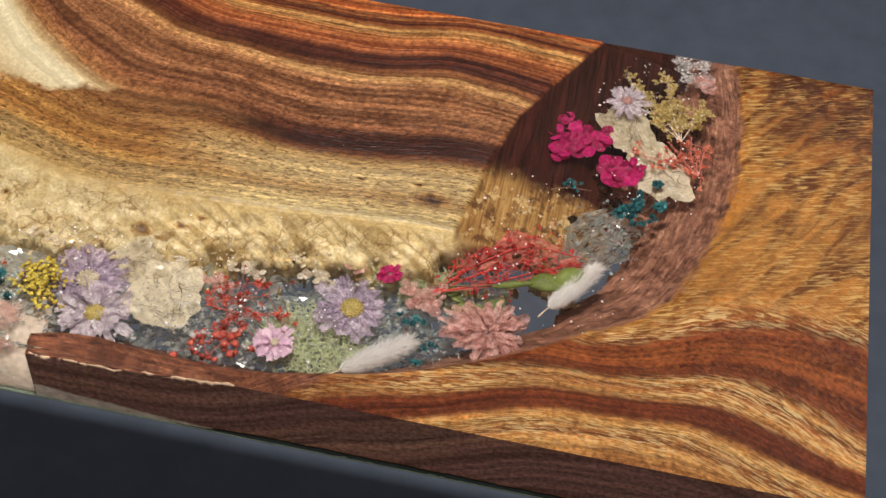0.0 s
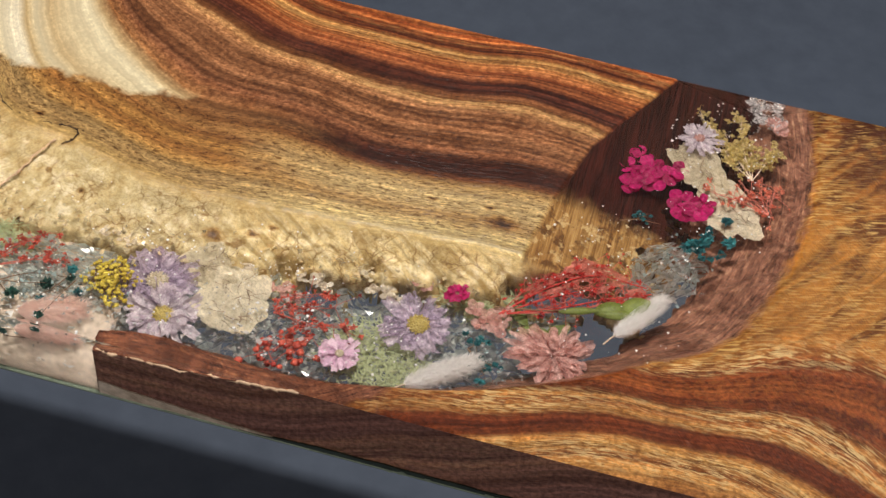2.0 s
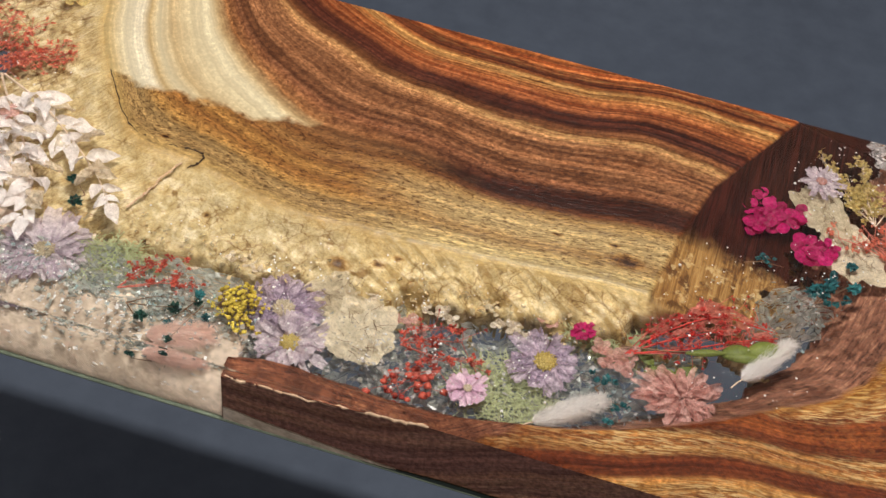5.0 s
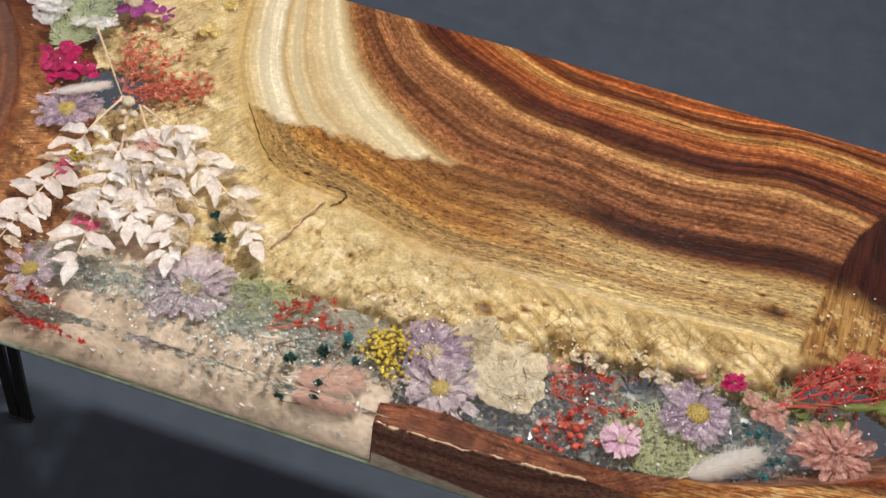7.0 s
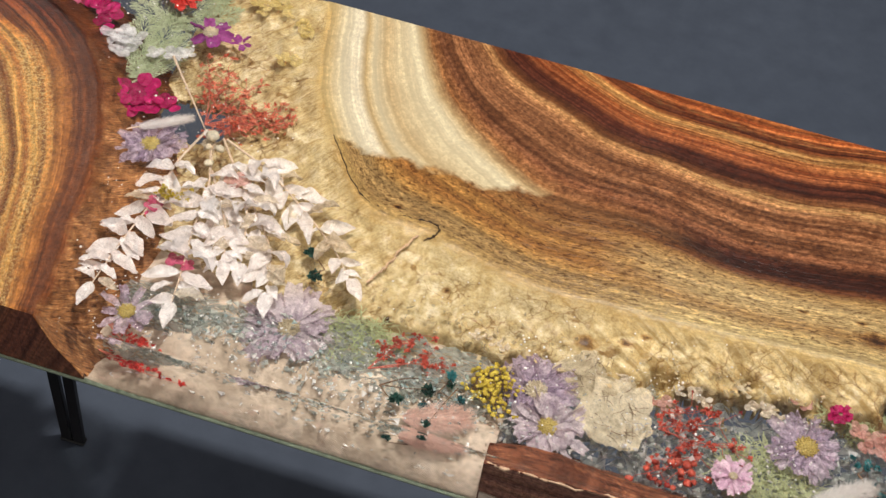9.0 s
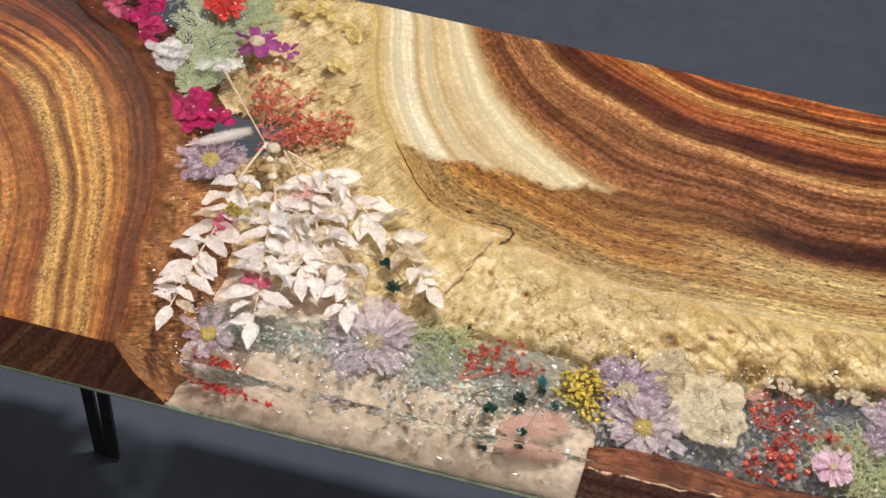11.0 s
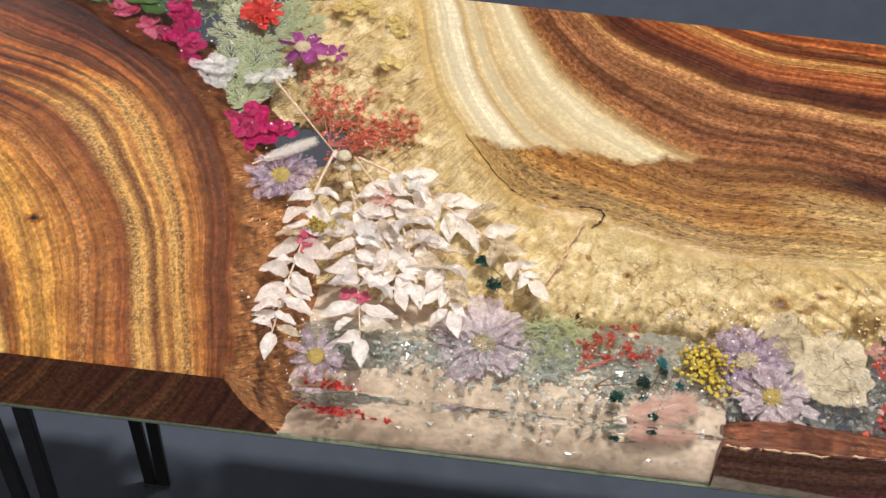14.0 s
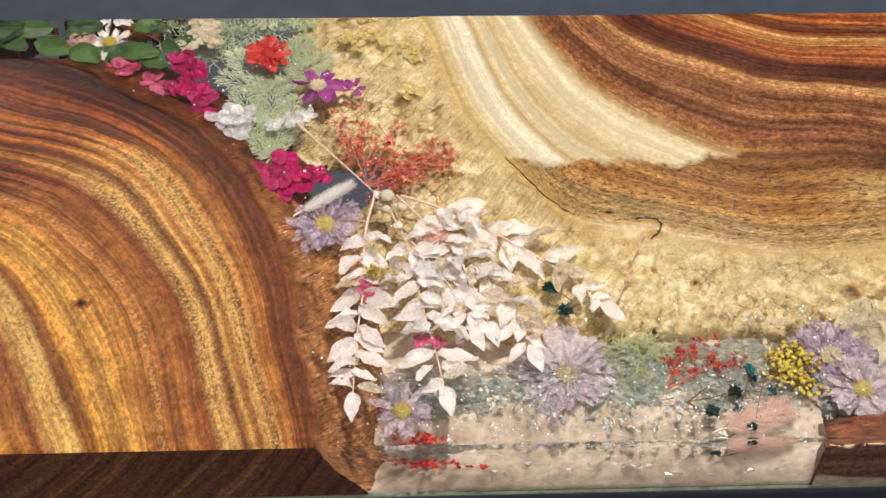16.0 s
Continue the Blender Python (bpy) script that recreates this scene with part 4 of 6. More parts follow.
def film_wedge():
    """The beige first pour that shows below the tapering strip's sawn front."""
    bm = bmesh.new()
    for i in range(25):
        t = i / 24
        x, top = 0.001 + 0.135 * t, BOT + 0.0028 + 0.0125 * (1 - t) ** 1.3 + 0.0006 * noise.noise(Vector((t * 9, 0, 0)))
        for y, z in ((-0.0009, BOT + 0.0026), (-0.0009, top), (0.003, top), (0.003, BOT + 0.0026)):
            bm.verts.new((x, y, z))
    bm.verts.ensure_lookup_table()
    for i in range(24):
        for k in range(4):
            a, c = i * 4 + k, i * 4 + (k + 1) % 4
            bm.faces.new((bm.verts[a], bm.verts[a + 4], bm.verts[c + 4], bm.verts[c]))
    for s in (0, 24):
        bm.faces.new([bm.verts[s * 4 + k] for k in range(4)])
    bmesh.ops.recalc_face_normals(bm, faces=bm.faces)
    part("film_wedge", mesh_from("film_wedge", bm, M_FILM, False), bench, None, "beige resin wedge below the front strip")


film_wedge()


def resin_body():
    bm = bmesh.new()
    bmesh.ops.create_cube(bm, size=1, matrix=Matrix.Translation(((LEFT + RIGHT) / 2, DEEP / 2, (TOP + BOT) / 2)) @ Matrix.Diagonal((RIGHT - LEFT - 0.001, DEEP - 0.001, TOP - BOT - 0.001, 1)))
    bmesh.ops.bevel(bm, geom=list(bm.edges), offset=0.0012, segments=2, affect="EDGES", profile=0.5)
    ob = part("resin", mesh_from("resin", bm, M_RESIN, False), bench, None, "clear glossy cast resin")
    ob.visible_shadow = False
    return ob


resin_body()


def leg(x, y, foot):
    """A V of two flat bars under a mounting plate. foot: where the bars meet the floor, as an offset."""
    bm = bmesh.new()
    for side in (-1, 1):
        r = bmesh.ops.create_cube(bm, size=1)
        for v in r["verts"]:
            up = v.co.z > 0
            v.co = Vector((side * (0.014 if up else 0.007) + v.co.x * 0.012 + (0 if up else foot[0]), v.co.y * 0.007 + (0 if up else foot[1]), BOT - 0.006 if up else 0.003))
    bmesh.ops.bevel(bm, geom=list(bm.edges), offset=0.001, segments=1, affect="EDGES")
    ob = part("leg", mesh_from("leg", bm, M_STEEL, False), bench, Matrix.Translation((x, y, 0)), "black steel V-shaped leg of two flat bars")
    for name, sx, sy, sz, dx, dy, z in (("mounting_plate", 0.10, 0.05, 0.0045, 0, 0, BOT - 0.0035), ("foot", 0.027, 0.010, 0.004, foot[0], foot[1], 0.002)):
        bm = bmesh.new()
        bmesh.ops.create_cube(bm, size=1, matrix=Matrix.Translation((dx, dy, z)) @ Matrix.Diagonal((sx, sy, sz, 1)))
        bmesh.ops.bevel(bm, geom=list(bm.edges), offset=0.001, segments=1, affect="EDGES")
        part(name, mesh_from(name, bm, M_STEEL, False), ob)
    return ob


for lx in (-0.474, 0.39):
    leg(lx, 0.048, (0.008, 0.0))
    leg(lx, 0.268, (0.010, 0.0))

# ---------------------------------------------------------------- dried flowers in the resin
def daisy(name, x, y, z, r, petals, mat, label, centre=0.3, wide=0.36, layers=2, eye=M_EYE, seed=1, blunt=0.9):
    ob = thing(name, x, y, sunk(z), label, "flower", "dried flowers in the resin")
    rnd = random.Random(seed)
    kinds = [blade(r * (1 - 0.22 * centre), r * wide, mat, 0.35, rnd.uniform(-0.06, 0.1), blunt, 0.06, 6, seed * 7 + k, "petal", 0.2) for k in range(6)]
    for layer in range(layers):
        for i in range(petals):
            a = 2 * math.pi * (i + 0.5 * layer) / petals + rnd.uniform(-0.09, 0.09)
            part("petal", rnd.choice(kinds), ob, spin(r * 0.16 * math.cos(a), r * 0.16 * math.sin(a), 0.0012 * layer, a, rnd.uniform(-0.08, 0.28), (rnd.uniform(0.66, 1.08) * (1 - 0.16 * layer), rnd.uniform(0.5, 1.1), 1), rnd.uniform(-0.8, 0.8)))
    if eye:
        part("centre", button(r * centre, eye, seed), ob, Matrix.Translation((0, 0, 0.002)), "ochre-yellow flower centre")
    return ob


LILAC_LABEL = "dried lilac daisy with a yellow centre set in clear resin"
daisy("daisy", -0.296, 0.172, 0.441, 0.0245, 17, M_LILAC, LILAC_LABEL, seed=2)
daisy("daisy", -0.249, 0.029, 0.441, 0.0200, 9, M_LILAC, "lilac daisy half hidden under bleached leaves in resin", seed=3, layers=1, wide=0.5)
daisy("daisy", -0.148, 0.056, 0.437, 0.0325, 17, M_PALE_LILAC, "large faded lilac daisy with crumpled petals in resin", 0.24, seed=4, wide=0.40, eye=M_CREAM, layers=2)
daisy("daisy", 0.031, 0.040, 0.438, 0.0265, 15, M_PALE_LILAC, LILAC_LABEL, 0.27, seed=5)
daisy("daisy", 0.017, 0.066, 0.436, 0.0285, 16, M_LILAC, "lilac daisy with a bleached centre beside its twin", 0.27, seed=6, eye=M_CREAM)
daisy("daisy", 0.190, 0.079, 0.442, 0.0265, 16, M_LILAC, LILAC_LABEL, 0.3, seed=7)
daisy("daisy", 0.149, 0.041, 0.443, 0.0150, 13, M_PINK, "small pink daisy with notched petals in clear resin", 0.2, 0.48, 2, M_CREAM, 8)
daisy("daisy", 0.342, 0.309, 0.442, 0.0165, 14, M_PALE_LILAC, "small lilac daisy lying against a cream petal", 0.26, 0.36, 2, M_CORAL, 9)
daisy("daisy", -0.452, 0.345, 0.439, 0.0160, 11, M_WHITE, "white daisy with a yellow centre among green leaves", 0.34, 0.5, 1, M_YELLOW, 10)
daisy("verbena", -0.338, 0.329, 0.443, 0.0165, 9, M_RED, "bright red round flower on pale green fern", 0.3, 0.62, 2, M_RED, 11, 1.0)
daisy("pansy", -0.302, 0.297, 0.442, 0.0185, 6, M_PURPLE, "purple flower with a cream centre on fern", 0.34, 0.75, 1, M_CREAM, 12, 1.0)
daisy("pansy", -0.276, 0.296, 0.441, 0.0090, 5, M_PURPLE, "single purple blossom scrap beside a larger one", 0.2, 0.8, 1, None, 13, 1.0)
daisy("bud_flower", 0.208, 0.112, 0.443, 0.0085, 7, M_MAGENTA, "tiny magenta flower bud lying on pale crumbs", 0.2, 0.7, 2, None, 14, 1.0)


def hydrangea(x, y, z, florets, mat, label, seed, name="hydrangea"):
    """A cluster of round four-lobed florets. florets: rows of dx, dy, radius."""
    ob = thing(name, x, y, sunk(z), label, "flower", "dried flowers in the resin")
    rnd = random.Random(seed)
    kinds = [sheet(1.0, 0.9, mat, 0.3, 0.07, seed + k, 5, 18, "petal") for k in range(4)]
    for dx, dy, r in florets:
        turn = rnd.uniform(0, 6)
        for k in range(4):
            a = turn + k * 1.571 + rnd.uniform(-0.25, 0.25)
            part("petal", rnd.choice(kinds), ob, spin(dx + 0.52 * r * math.cos(a), dy + 0.52 * r * math.sin(a), rnd.uniform(-0.002, 0.003), a, rnd.uniform(0.0, 0.6), r * rnd.uniform(0.46, 0.62), rnd.uniform(-0.45, 0.45)))
    return ob


hydrangea(-0.323, 0.214, 0.441, [(-0.019, 0.004, 0.0095), (-0.001, 0.012, 0.0125), (0.008, -0.006, 0.0125), (0.019, 0.002, 0.0085), (-0.004, -0.010, 0.0115), (-0.016, -0.006, 0.0095), (0.026, -0.001, 0.006), (0.003, 0.002, 0.011)], M_MAGENTA, "deep magenta hydrangea florets in clear resin", 21)
hydrangea(-0.392, 0.300, 0.441, [(-0.005, 0.025, 0.0110), (0.001, 0.012, 0.0125), (0.002, -0.002, 0.0120), (0.010, -0.010, 0.0105), (0.008, -0.029, 0.0120), (-0.008, 0.000, 0.0095)], M_MAGENTA, "long magenta hydrangea cluster at the wood's edge", 22)
hydrangea(-0.415, 0.298, 0.438, [(-0.003, 0.010, 0.0095), (0.004, -0.006, 0.0105), (-0.006, -0.006, 0.0085)], M_ROSE, "faded rose hydrangea florets beside darker ones", 23)
hydrangea(-0.359, 0.264, 0.442, [(-0.009, 0.002, 0.0110), (0.006, 0.006, 0.0110), (0.003, -0.007, 0.0110), (-0.003, 0.010, 0.008)], M_SHEER, "white translucent hydrangea florets in resin", 24)
hydrangea(-0.322, 0.263, 0.443, [(-0.010, -0.003, 0.0070), (0.004, 0.001, 0.0085), (0.014, 0.005, 0.0065)], M_SHEER, "white petal scraps near a bleached stem", 25)
hydrangea(0.315, 0.262, 0.441, [(-0.018, 0.004, 0.0085), (-0.011, 0.018, 0.0085), (-0.002, 0.008, 0.0110), (-0.010, -0.008, 0.0110), (0.010, 0.003, 0.0115), (0.016, 0.010, 0.0105), (0.002, -0.006, 0.0105), (-0.015, -0.014, 0.008)], M_MAGENTA, "magenta hydrangea cluster over dark sawn wood", 26)
hydrangea(0.346, 0.240, 0.442, [(-0.008, 0.004, 0.0105), (0.005, -0.002, 0.0125), (-0.003, -0.008, 0.0105), (0.009, 0.006, 0.0085)], M_MAGENTA, "magenta hydrangea florets against a cream petal", 27)
hydrangea(-0.440, 0.317, 0.441, [(0.0, 0.0, 0.011), (0.006, 0.005, 0.008), (-0.005, 0.004, 0.007)], M_ROSE, "rose-pink bud among green leaves", 28, "rosebud")
hydrangea(-0.475, 0.343, 0.441, [(0.0, 0.0, 0.009), (0.007, 0.003, 0.007)], M_CORAL, "coral-red bud among green leaves", 29, "rosebud")
hydrangea(0.387, 0.355, 0.441, [(-0.008, 0.004, 0.009), (0.006, 0.006, 0.008), (0.008, -0.008, 0.009), (-0.004, -0.010, 0.007)], M_GLASSY, "clear white petal scraps at the far edge", 39, "petal_scrap")
hydrangea(0.396, 0.344, 0.441, [(0.0, 0.0, 0.008), (0.003, -0.005, 0.007)], M_CORAL, "pale coral bud beside clear glass chips", 30, "rosebud")
hydrangea(-0.385, 0.348, 0.440, [(-0.012, -0.006, 0.008), (0.0, 0.002, 0.009), (0.008, -0.004, 0.008), (0.004, 0.008, 0.007), (-0.006, 0.006, 0.006)], M_CREAM, "small cream blossoms at the far edge", 31, "blossom_cluster")
hydrangea(-0.262, 0.348, 0.4425, [(-0.018, -0.004, 0.008), (-0.004, 0.002, 0.009), (0.008, -0.004, 0.0085), (0.018, 0.0, 0.006), (-0.012, -0.012, 0.006)], M_OCHRE, "ochre-yellow blossoms sunk deep in the resin", 32, "blossom_cluster")
hydrangea(-0.235, 0.326, 0.4435, [(-0.004, 0.006, 0.007), (0.002, -0.001, 0.008), (0.009, -0.003, 0.006), (-0.001, 0.011, 0.005)], M_OCHRE, "ochre-yellow blossoms lying on pale wood", 33, "blossom_cluster")
hydrangea(-0.237, 0.289, 0.4435, [(-0.003, 0.0, 0.007), (0.005, 0.002, 0.007)], M_OCHRE, "two faded ochre blossoms on pale wood", 34, "blossom_cluster")
hydrangea(-0.225, 0.157, 0.446, [(0.0, 0.0, 0.008), (0.004, 0.004, 0.006)], M_CORAL, "dusty pink scrap of petal on bleached leaves", 35, "petal_scrap")
hydrangea(-0.269, 0.115, 0.446, [(0.0, 0.002, 0.007), (0.003, -0.005, 0.006)], M_ROSE, "bright pink scrap of petal on bleached leaves", 36, "petal_scrap")
hydrangea(-0.232, 0.076, 0.446, [(-0.003, 0.0, 0.007), (0.005, -0.001, 0.006)], M_ROSE, "bright pink petal scrap between white leaves", 37, "petal_scrap")
for scrap, (sx, sy, tone) in enumerate(((0.096, 0.082, M_CORAL), (0.138, 0.115, M_CREAM), (0.176, 0.118, M_CORAL), (0.113, 0.097, M_TAN_LEAF), (0.060, 0.096, M_TAN_LEAF), (0.026, 0.103, M_CREAM), (0.160, 0.101, M_TAN_LEAF), (-0.023, 0.094, M_TAN_LEAF))):
    hydrangea(sx, sy, 0.4368, [(-0.007, 0.001, 0.0050), (0.003, 0.002, 0.0065), (0.011, -0.002, 0.0050)], tone, "pale crumpled scrap of petal at the edge of the bark", 130 + scrap, "petal_scrap")
hydrangea(0.232, 0.102, 0.440, [(-0.010, 0.004, 0.007), (0.0, 0.0, 0.009), (0.008, -0.008, 0.008), (-0.004, -0.008, 0.006), (0.010, 0.006, 0.006)], M_CORAL, "crumpled pale coral petals beside a red fan", 38, "petal_scrap")


def crumpled_petal(x, y, z, r, squash, turn, label, seed):
    ob = thing("pressed_petal", x, y, sunk(z), label, "petal", "cream petals")
    part("petal", sheet(r, squash, M_CREAM, 0.2, 0.2, seed, 14, 60, "petal"), ob, spin(0, 0, 0, turn, 0.05))
    bm = bmesh.new()
    rnd = random.Random(seed)
    for k in range(24):
        a, q = rnd.uniform(0, 6.28), Vector((rnd.uniform(-0.6, 0.6) * r, rnd.uniform(-0.6, 0.6) * r * squash, 0.0028))
        p = [q]
        for s in range(3):
            a += rnd.uniform(-0.6, 0.6)
            p.append(p[-1] + Vector((math.cos(a), math.sin(a), 0)) * r * rnd.uniform(0.06, 0.16))
        tube(bm, p, 0.00026, 0.0001, 3)
    part("vein", mesh_from("vein", bm, M_STEM), ob, spin(0, 0, 0, turn, 0.05))
    return ob


crumpled_petal(0.070, 0.064, 0.439, 0.0285, 0.86, 1.9, "large crumpled cream petal with fine cracks in resin", 41)
crumpled_petal(0.052, 0.091, 0.4375, 0.0260, 0.78, 0.6, "smaller cream petal lying against pale wood", 42)
crumpled_petal(0.347, 0.282, 0.439, 0.0310, 0.62, -1.05, "long ragged cream petal over magenta florets", 43)
crumpled_petal(0.372, 0.249, 0.4385, 0.0290, 0.74, -0.95, "ragged cream petal below a red tangle", 44)


def ruscus(axes, label):
    """Bleached sprays: stalks with leaves in two rows."""
    ob = thing("ruscus_spray", -0.263, 0.196, sunk(0.4455), label, "foliage")
    base = Vector((-0.263, 0.196, 0))
    rnd = random.Random(51)
    kinds = [blade(1.0, 0.46, M_WHITE, 0.5, c, 0.15, 0, 9, 52 + k, "leaf", 0.16) for k, c in enumerate((0.05, 0.14, -0.06, 0.18, 0.0, 0.1, 0.22, -0.1))]
    tans = [blade(1.0, 0.46, M_TAN_LEAF, 0.5, c, 0.15, 0, 9, 70 + k, "leaf", 0.18) for k, c in enumerate((0.05, 0.14, -0.08, 0.2))]
    for n, (pts, size, start, spread) in enumerate(axes):
        c = curve_through([Vector((x, y, 0)) - base + Vector((0.0022 * math.sin(n * 3 + i * 2.1), 0.001 * math.cos(n + i), 0.0012 * math.sin(n * 2 + i))) for i, (x, y) in enumerate(pts)], 10)
        bm = bmesh.new()
        tube(bm, c, 0.0011, 0.0005, 5)
        part("stalk", mesh_from("stalk", bm, M_PALE_STEM), ob, None, "pale bleached stalk")
        length = [0.0]
        for a, b in zip(c, c[1:]):
            length.append(length[-1] + (b - a).length)
        d = start
        while d < length[-1]:
            i = min(len(c) - 2, next(k for k, l in enumerate(length) if l >= d))
            t = (c[i + 1] - c[i]).normalized()
            for side in (-1, 1):
                a = math.atan2(t.y, t.x) + side * rnd.uniform(*spread)
                s = size * rnd.uniform(0.74, 1.1) * (1.0 if d < 0.85 * length[-1] else 0.8)
                part("leaf", rnd.choice(tans if rnd.random() < (0.3 if c[i].x > 0.055 else 0.07) else kinds), ob, spin(c[i].x + rnd.gauss(0, 0.0012), c[i].y + rnd.gauss(0, 0.0018), c[i].z + 0.001 * side, a, rnd.uniform(-0.2, 0.4), (s, s * rnd.uniform(0.85, 1.25), s * 1.3), rnd.uniform(-0.65, 0.65)))
            d += size * rnd.uniform(0.36, 0.56)
        t = c[-1] - c[-3]
        part("leaf", kinds[0], ob, spin(*c[-1], math.atan2(t.y, t.x), 0.05, size * 0.9))
    return ob


WIDE, NARROW = (0.7, 1.5), (0.4, 1.0)
ruscus([([(-0.316, 0.258), (-0.288, 0.222), (-0.262, 0.196)], 0.012, 0.2, WIDE),
        ([(-0.263, 0.196), (-0.268, 0.160), (-0.273, 0.120), (-0.276, 0.080), (-0.276, 0.040)], 0.0235, 0.040, WIDE),
        ([(-0.258, 0.194), (-0.243, 0.146), (-0.234, 0.106), (-0.228, 0.071), (-0.226, 0.042)], 0.0250, 0.040, WIDE),
        ([(-0.250, 0.194), (-0.228, 0.169), (-0.204, 0.136), (-0.181, 0.105), (-0.168, 0.072)], 0.0245, 0.026, NARROW),
        ([(-0.245, 0.193), (-0.213, 0.176), (-0.178, 0.154), (-0.143, 0.126), (-0.126, 0.104)], 0.0240, 0.028, NARROW),
        ([(-0.222, 0.160), (-0.204, 0.128), (-0.196, 0.090)], 0.0235, 0.010, WIDE),
        ([(-0.243, 0.160), (-0.220, 0.118), (-0.205, 0.086)], 0.0225, 0.014, NARROW)],
       "bleached white ruscus spray with pointed leaves in resin")


def tuft(mat, seed, petals=9, name="blossom"):
    """A tiny ragged blossom of unit size: short petals pointing all ways."""
    rnd = random.Random(seed)
    verts, faces = [], []
    for i in range(petals):
        d = Vector((rnd.gauss(0, 1), rnd.gauss(0, 1), abs(rnd.gauss(0, 0.8)))).normalized()
        w = d.cross(Vector((rnd.gauss(0, 1), rnd.gauss(0, 1), rnd.gauss(0, 1)))).normalized() * rnd.uniform(0.25, 0.5)
        l = rnd.uniform(0.7, 1.4)
        up = d.cross(w).normalized() * 0.2
        k = len(verts)
        verts += [(0, 0, 0), tuple(d * l * 0.6 - w + up), tuple(d * l), tuple(d * l * 0.6 + w + up), tuple(d * l * 0.5 - up)]
        faces += [(k, k + 1, k + 4), (k + 1, k + 2, k + 4), (k + 2, k + 3, k + 4), (k + 3, k, k + 4)]
    me = bpy.data.meshes.new(name)
    me.from_pydata(verts, [], faces)
    me.materials.append(mat)
    return me


def sprig(name, base, z, ends, dots, r, stem_mat, dot_mat, label, seed, spread=0.012, lift=0.004, category="sprig", berry=False, fuzzy=False):
    """A branching stalk with small blossoms. ends: where its main branches finish; dots: blossoms on each branch."""
    ob = thing(name, base[0], base[1], sunk(z), label, category, "flower sprigs")
    rnd = random.Random(seed)
    kinds = [lump(1.0, dot_mat, seed + k, 0.55, 2, "blossom", 0.75) if berry else tuft(dot_mat, seed + k, 30 if fuzzy else 9) for k in range(4)]
    bm = bmesh.new()
    for ex, ey in ends:
        e = Vector((ex - base[0], ey - base[1], rnd.uniform(-lift, lift)))
        mid = e * 0.5 + Vector((rnd.uniform(-1, 1), rnd.uniform(-1, 1), 0)) * e.length * 0.1
        c = curve_through([Vector((0, 0, 0)), mid, e], 6)
        tube(bm, c, 0.00055, 0.00025, 4)
        for k in range(dots):
            p = c[min(len(c) - 1, int(len(c) * (rnd.uniform(0.35, 1.0) if dots > 1 else 1.0)))]
            q = p + Vector((rnd.gauss(0, spread), rnd.gauss(0, spread), rnd.uniform(-lift, lift)))
            tube(bm, [p, (p + q) / 2 + Vector((rnd.uniform(-1, 1), rnd.uniform(-1, 1), 0)) * 0.002, q], 0.0003, 0.0002, 3)
            part("blossom", rnd.choice(kinds), ob, spin(*q, rnd.uniform(0, 6), rnd.uniform(-0.5, 0.5), r * 0.8 * rnd.uniform(0.5, 1.25)))
    part("stalk", mesh_from("stalk", bm, stem_mat), ob)
    return ob


sprig("red_sprig", (-0.268, 0.204), 0.442, [(-0.289, 0.262), (-0.272, 0.258), (-0.252, 0.252), (-0.238, 0.232), (-0.222, 0.236), (-0.202, 0.246), (-0.212, 0.228), (-0.243, 0.212)], 30, 0.0032, M_RED_STEM, M_RUST, "rust-red statice sprig fanning over pale wood", 61, 0.0075)
sprig("red_sprig", (-0.089, 0.042), 0.440, [(-0.063, 0.078), (-0.054, 0.070), (-0.043, 0.061), (-0.073, 0.069)], 16, 0.0028, M_RED_STEM, M_BERRY, "small red sprig with thin red stalks", 62, 0.0035)
sprig("red_sprig", (0.098, 0.062), 0.440, [(0.118, 0.085), (0.135, 0.078), (0.145, 0.064), (0.125, 0.055)], 15, 0.0036, M_RED_STEM, M_BERRY, "orange-red gypsophila sprig among glass chips", 63, 0.009)
sprig("red_sprig", (0.128, 0.052), 0.439, [(0.100, 0.040), (0.110, 0.026), (0.096, 0.028), (0.118, 0.032)], 9, 0.0032, M_RED_STEM, M_BERRY, "cluster of orange-red berries near the front strip", 64, 0.007, berry=True)
sprig("red_fan", (0.238, 0.105), 0.441, [(0.272, 0.156), (0.287, 0.162), (0.302, 0.164), (0.317, 0.163), (0.331, 0.157), (0.320, 0.148), (0.262, 0.144)], 26, 0.0026, M_RED_STEM, M_RED, "bright red netted fan of dried blossom", 65, 0.008)
sprig("red_sprig", (0.400, 0.250), 0.441, [(0.378, 0.278), (0.392, 0.288), (0.402, 0.282), (0.398, 0.268), (0.372, 0.262), (0.358, 0.258)], 10, 0.0030, M_RED_STEM, M_RUST, "tangled red stalks beside a cream petal", 66, 0.007)
sprig("red_sprig", (-0.262, 0.024), 0.432, [(-0.235, 0.016), (-0.215, 0.012), (-0.198, 0.009)], 12, 0.0036, M_RED_STEM, M_RED, "red sprig low in the resin by the front face", 67, 0.003)
sprig("teal_sprig", (-0.078, 0.032), 0.441, [(-0.066, 0.024), (-0.049, 0.039), (-0.037, 0.048)], 1, 0.0056, M_STEM, M_DKGREEN, "dark teal pompoms on dark wiry stalks", 71, 0.001, fuzzy=True)
sprig("teal_sprig", (-0.041, 0.041), 0.440, [(-0.028, 0.036), (-0.049, 0.029), (-0.037, 0.055)], 1, 0.0046, M_STEM, M_TEAL, "small teal pompoms beside a peach grass head", 70, 0.001, fuzzy=True)
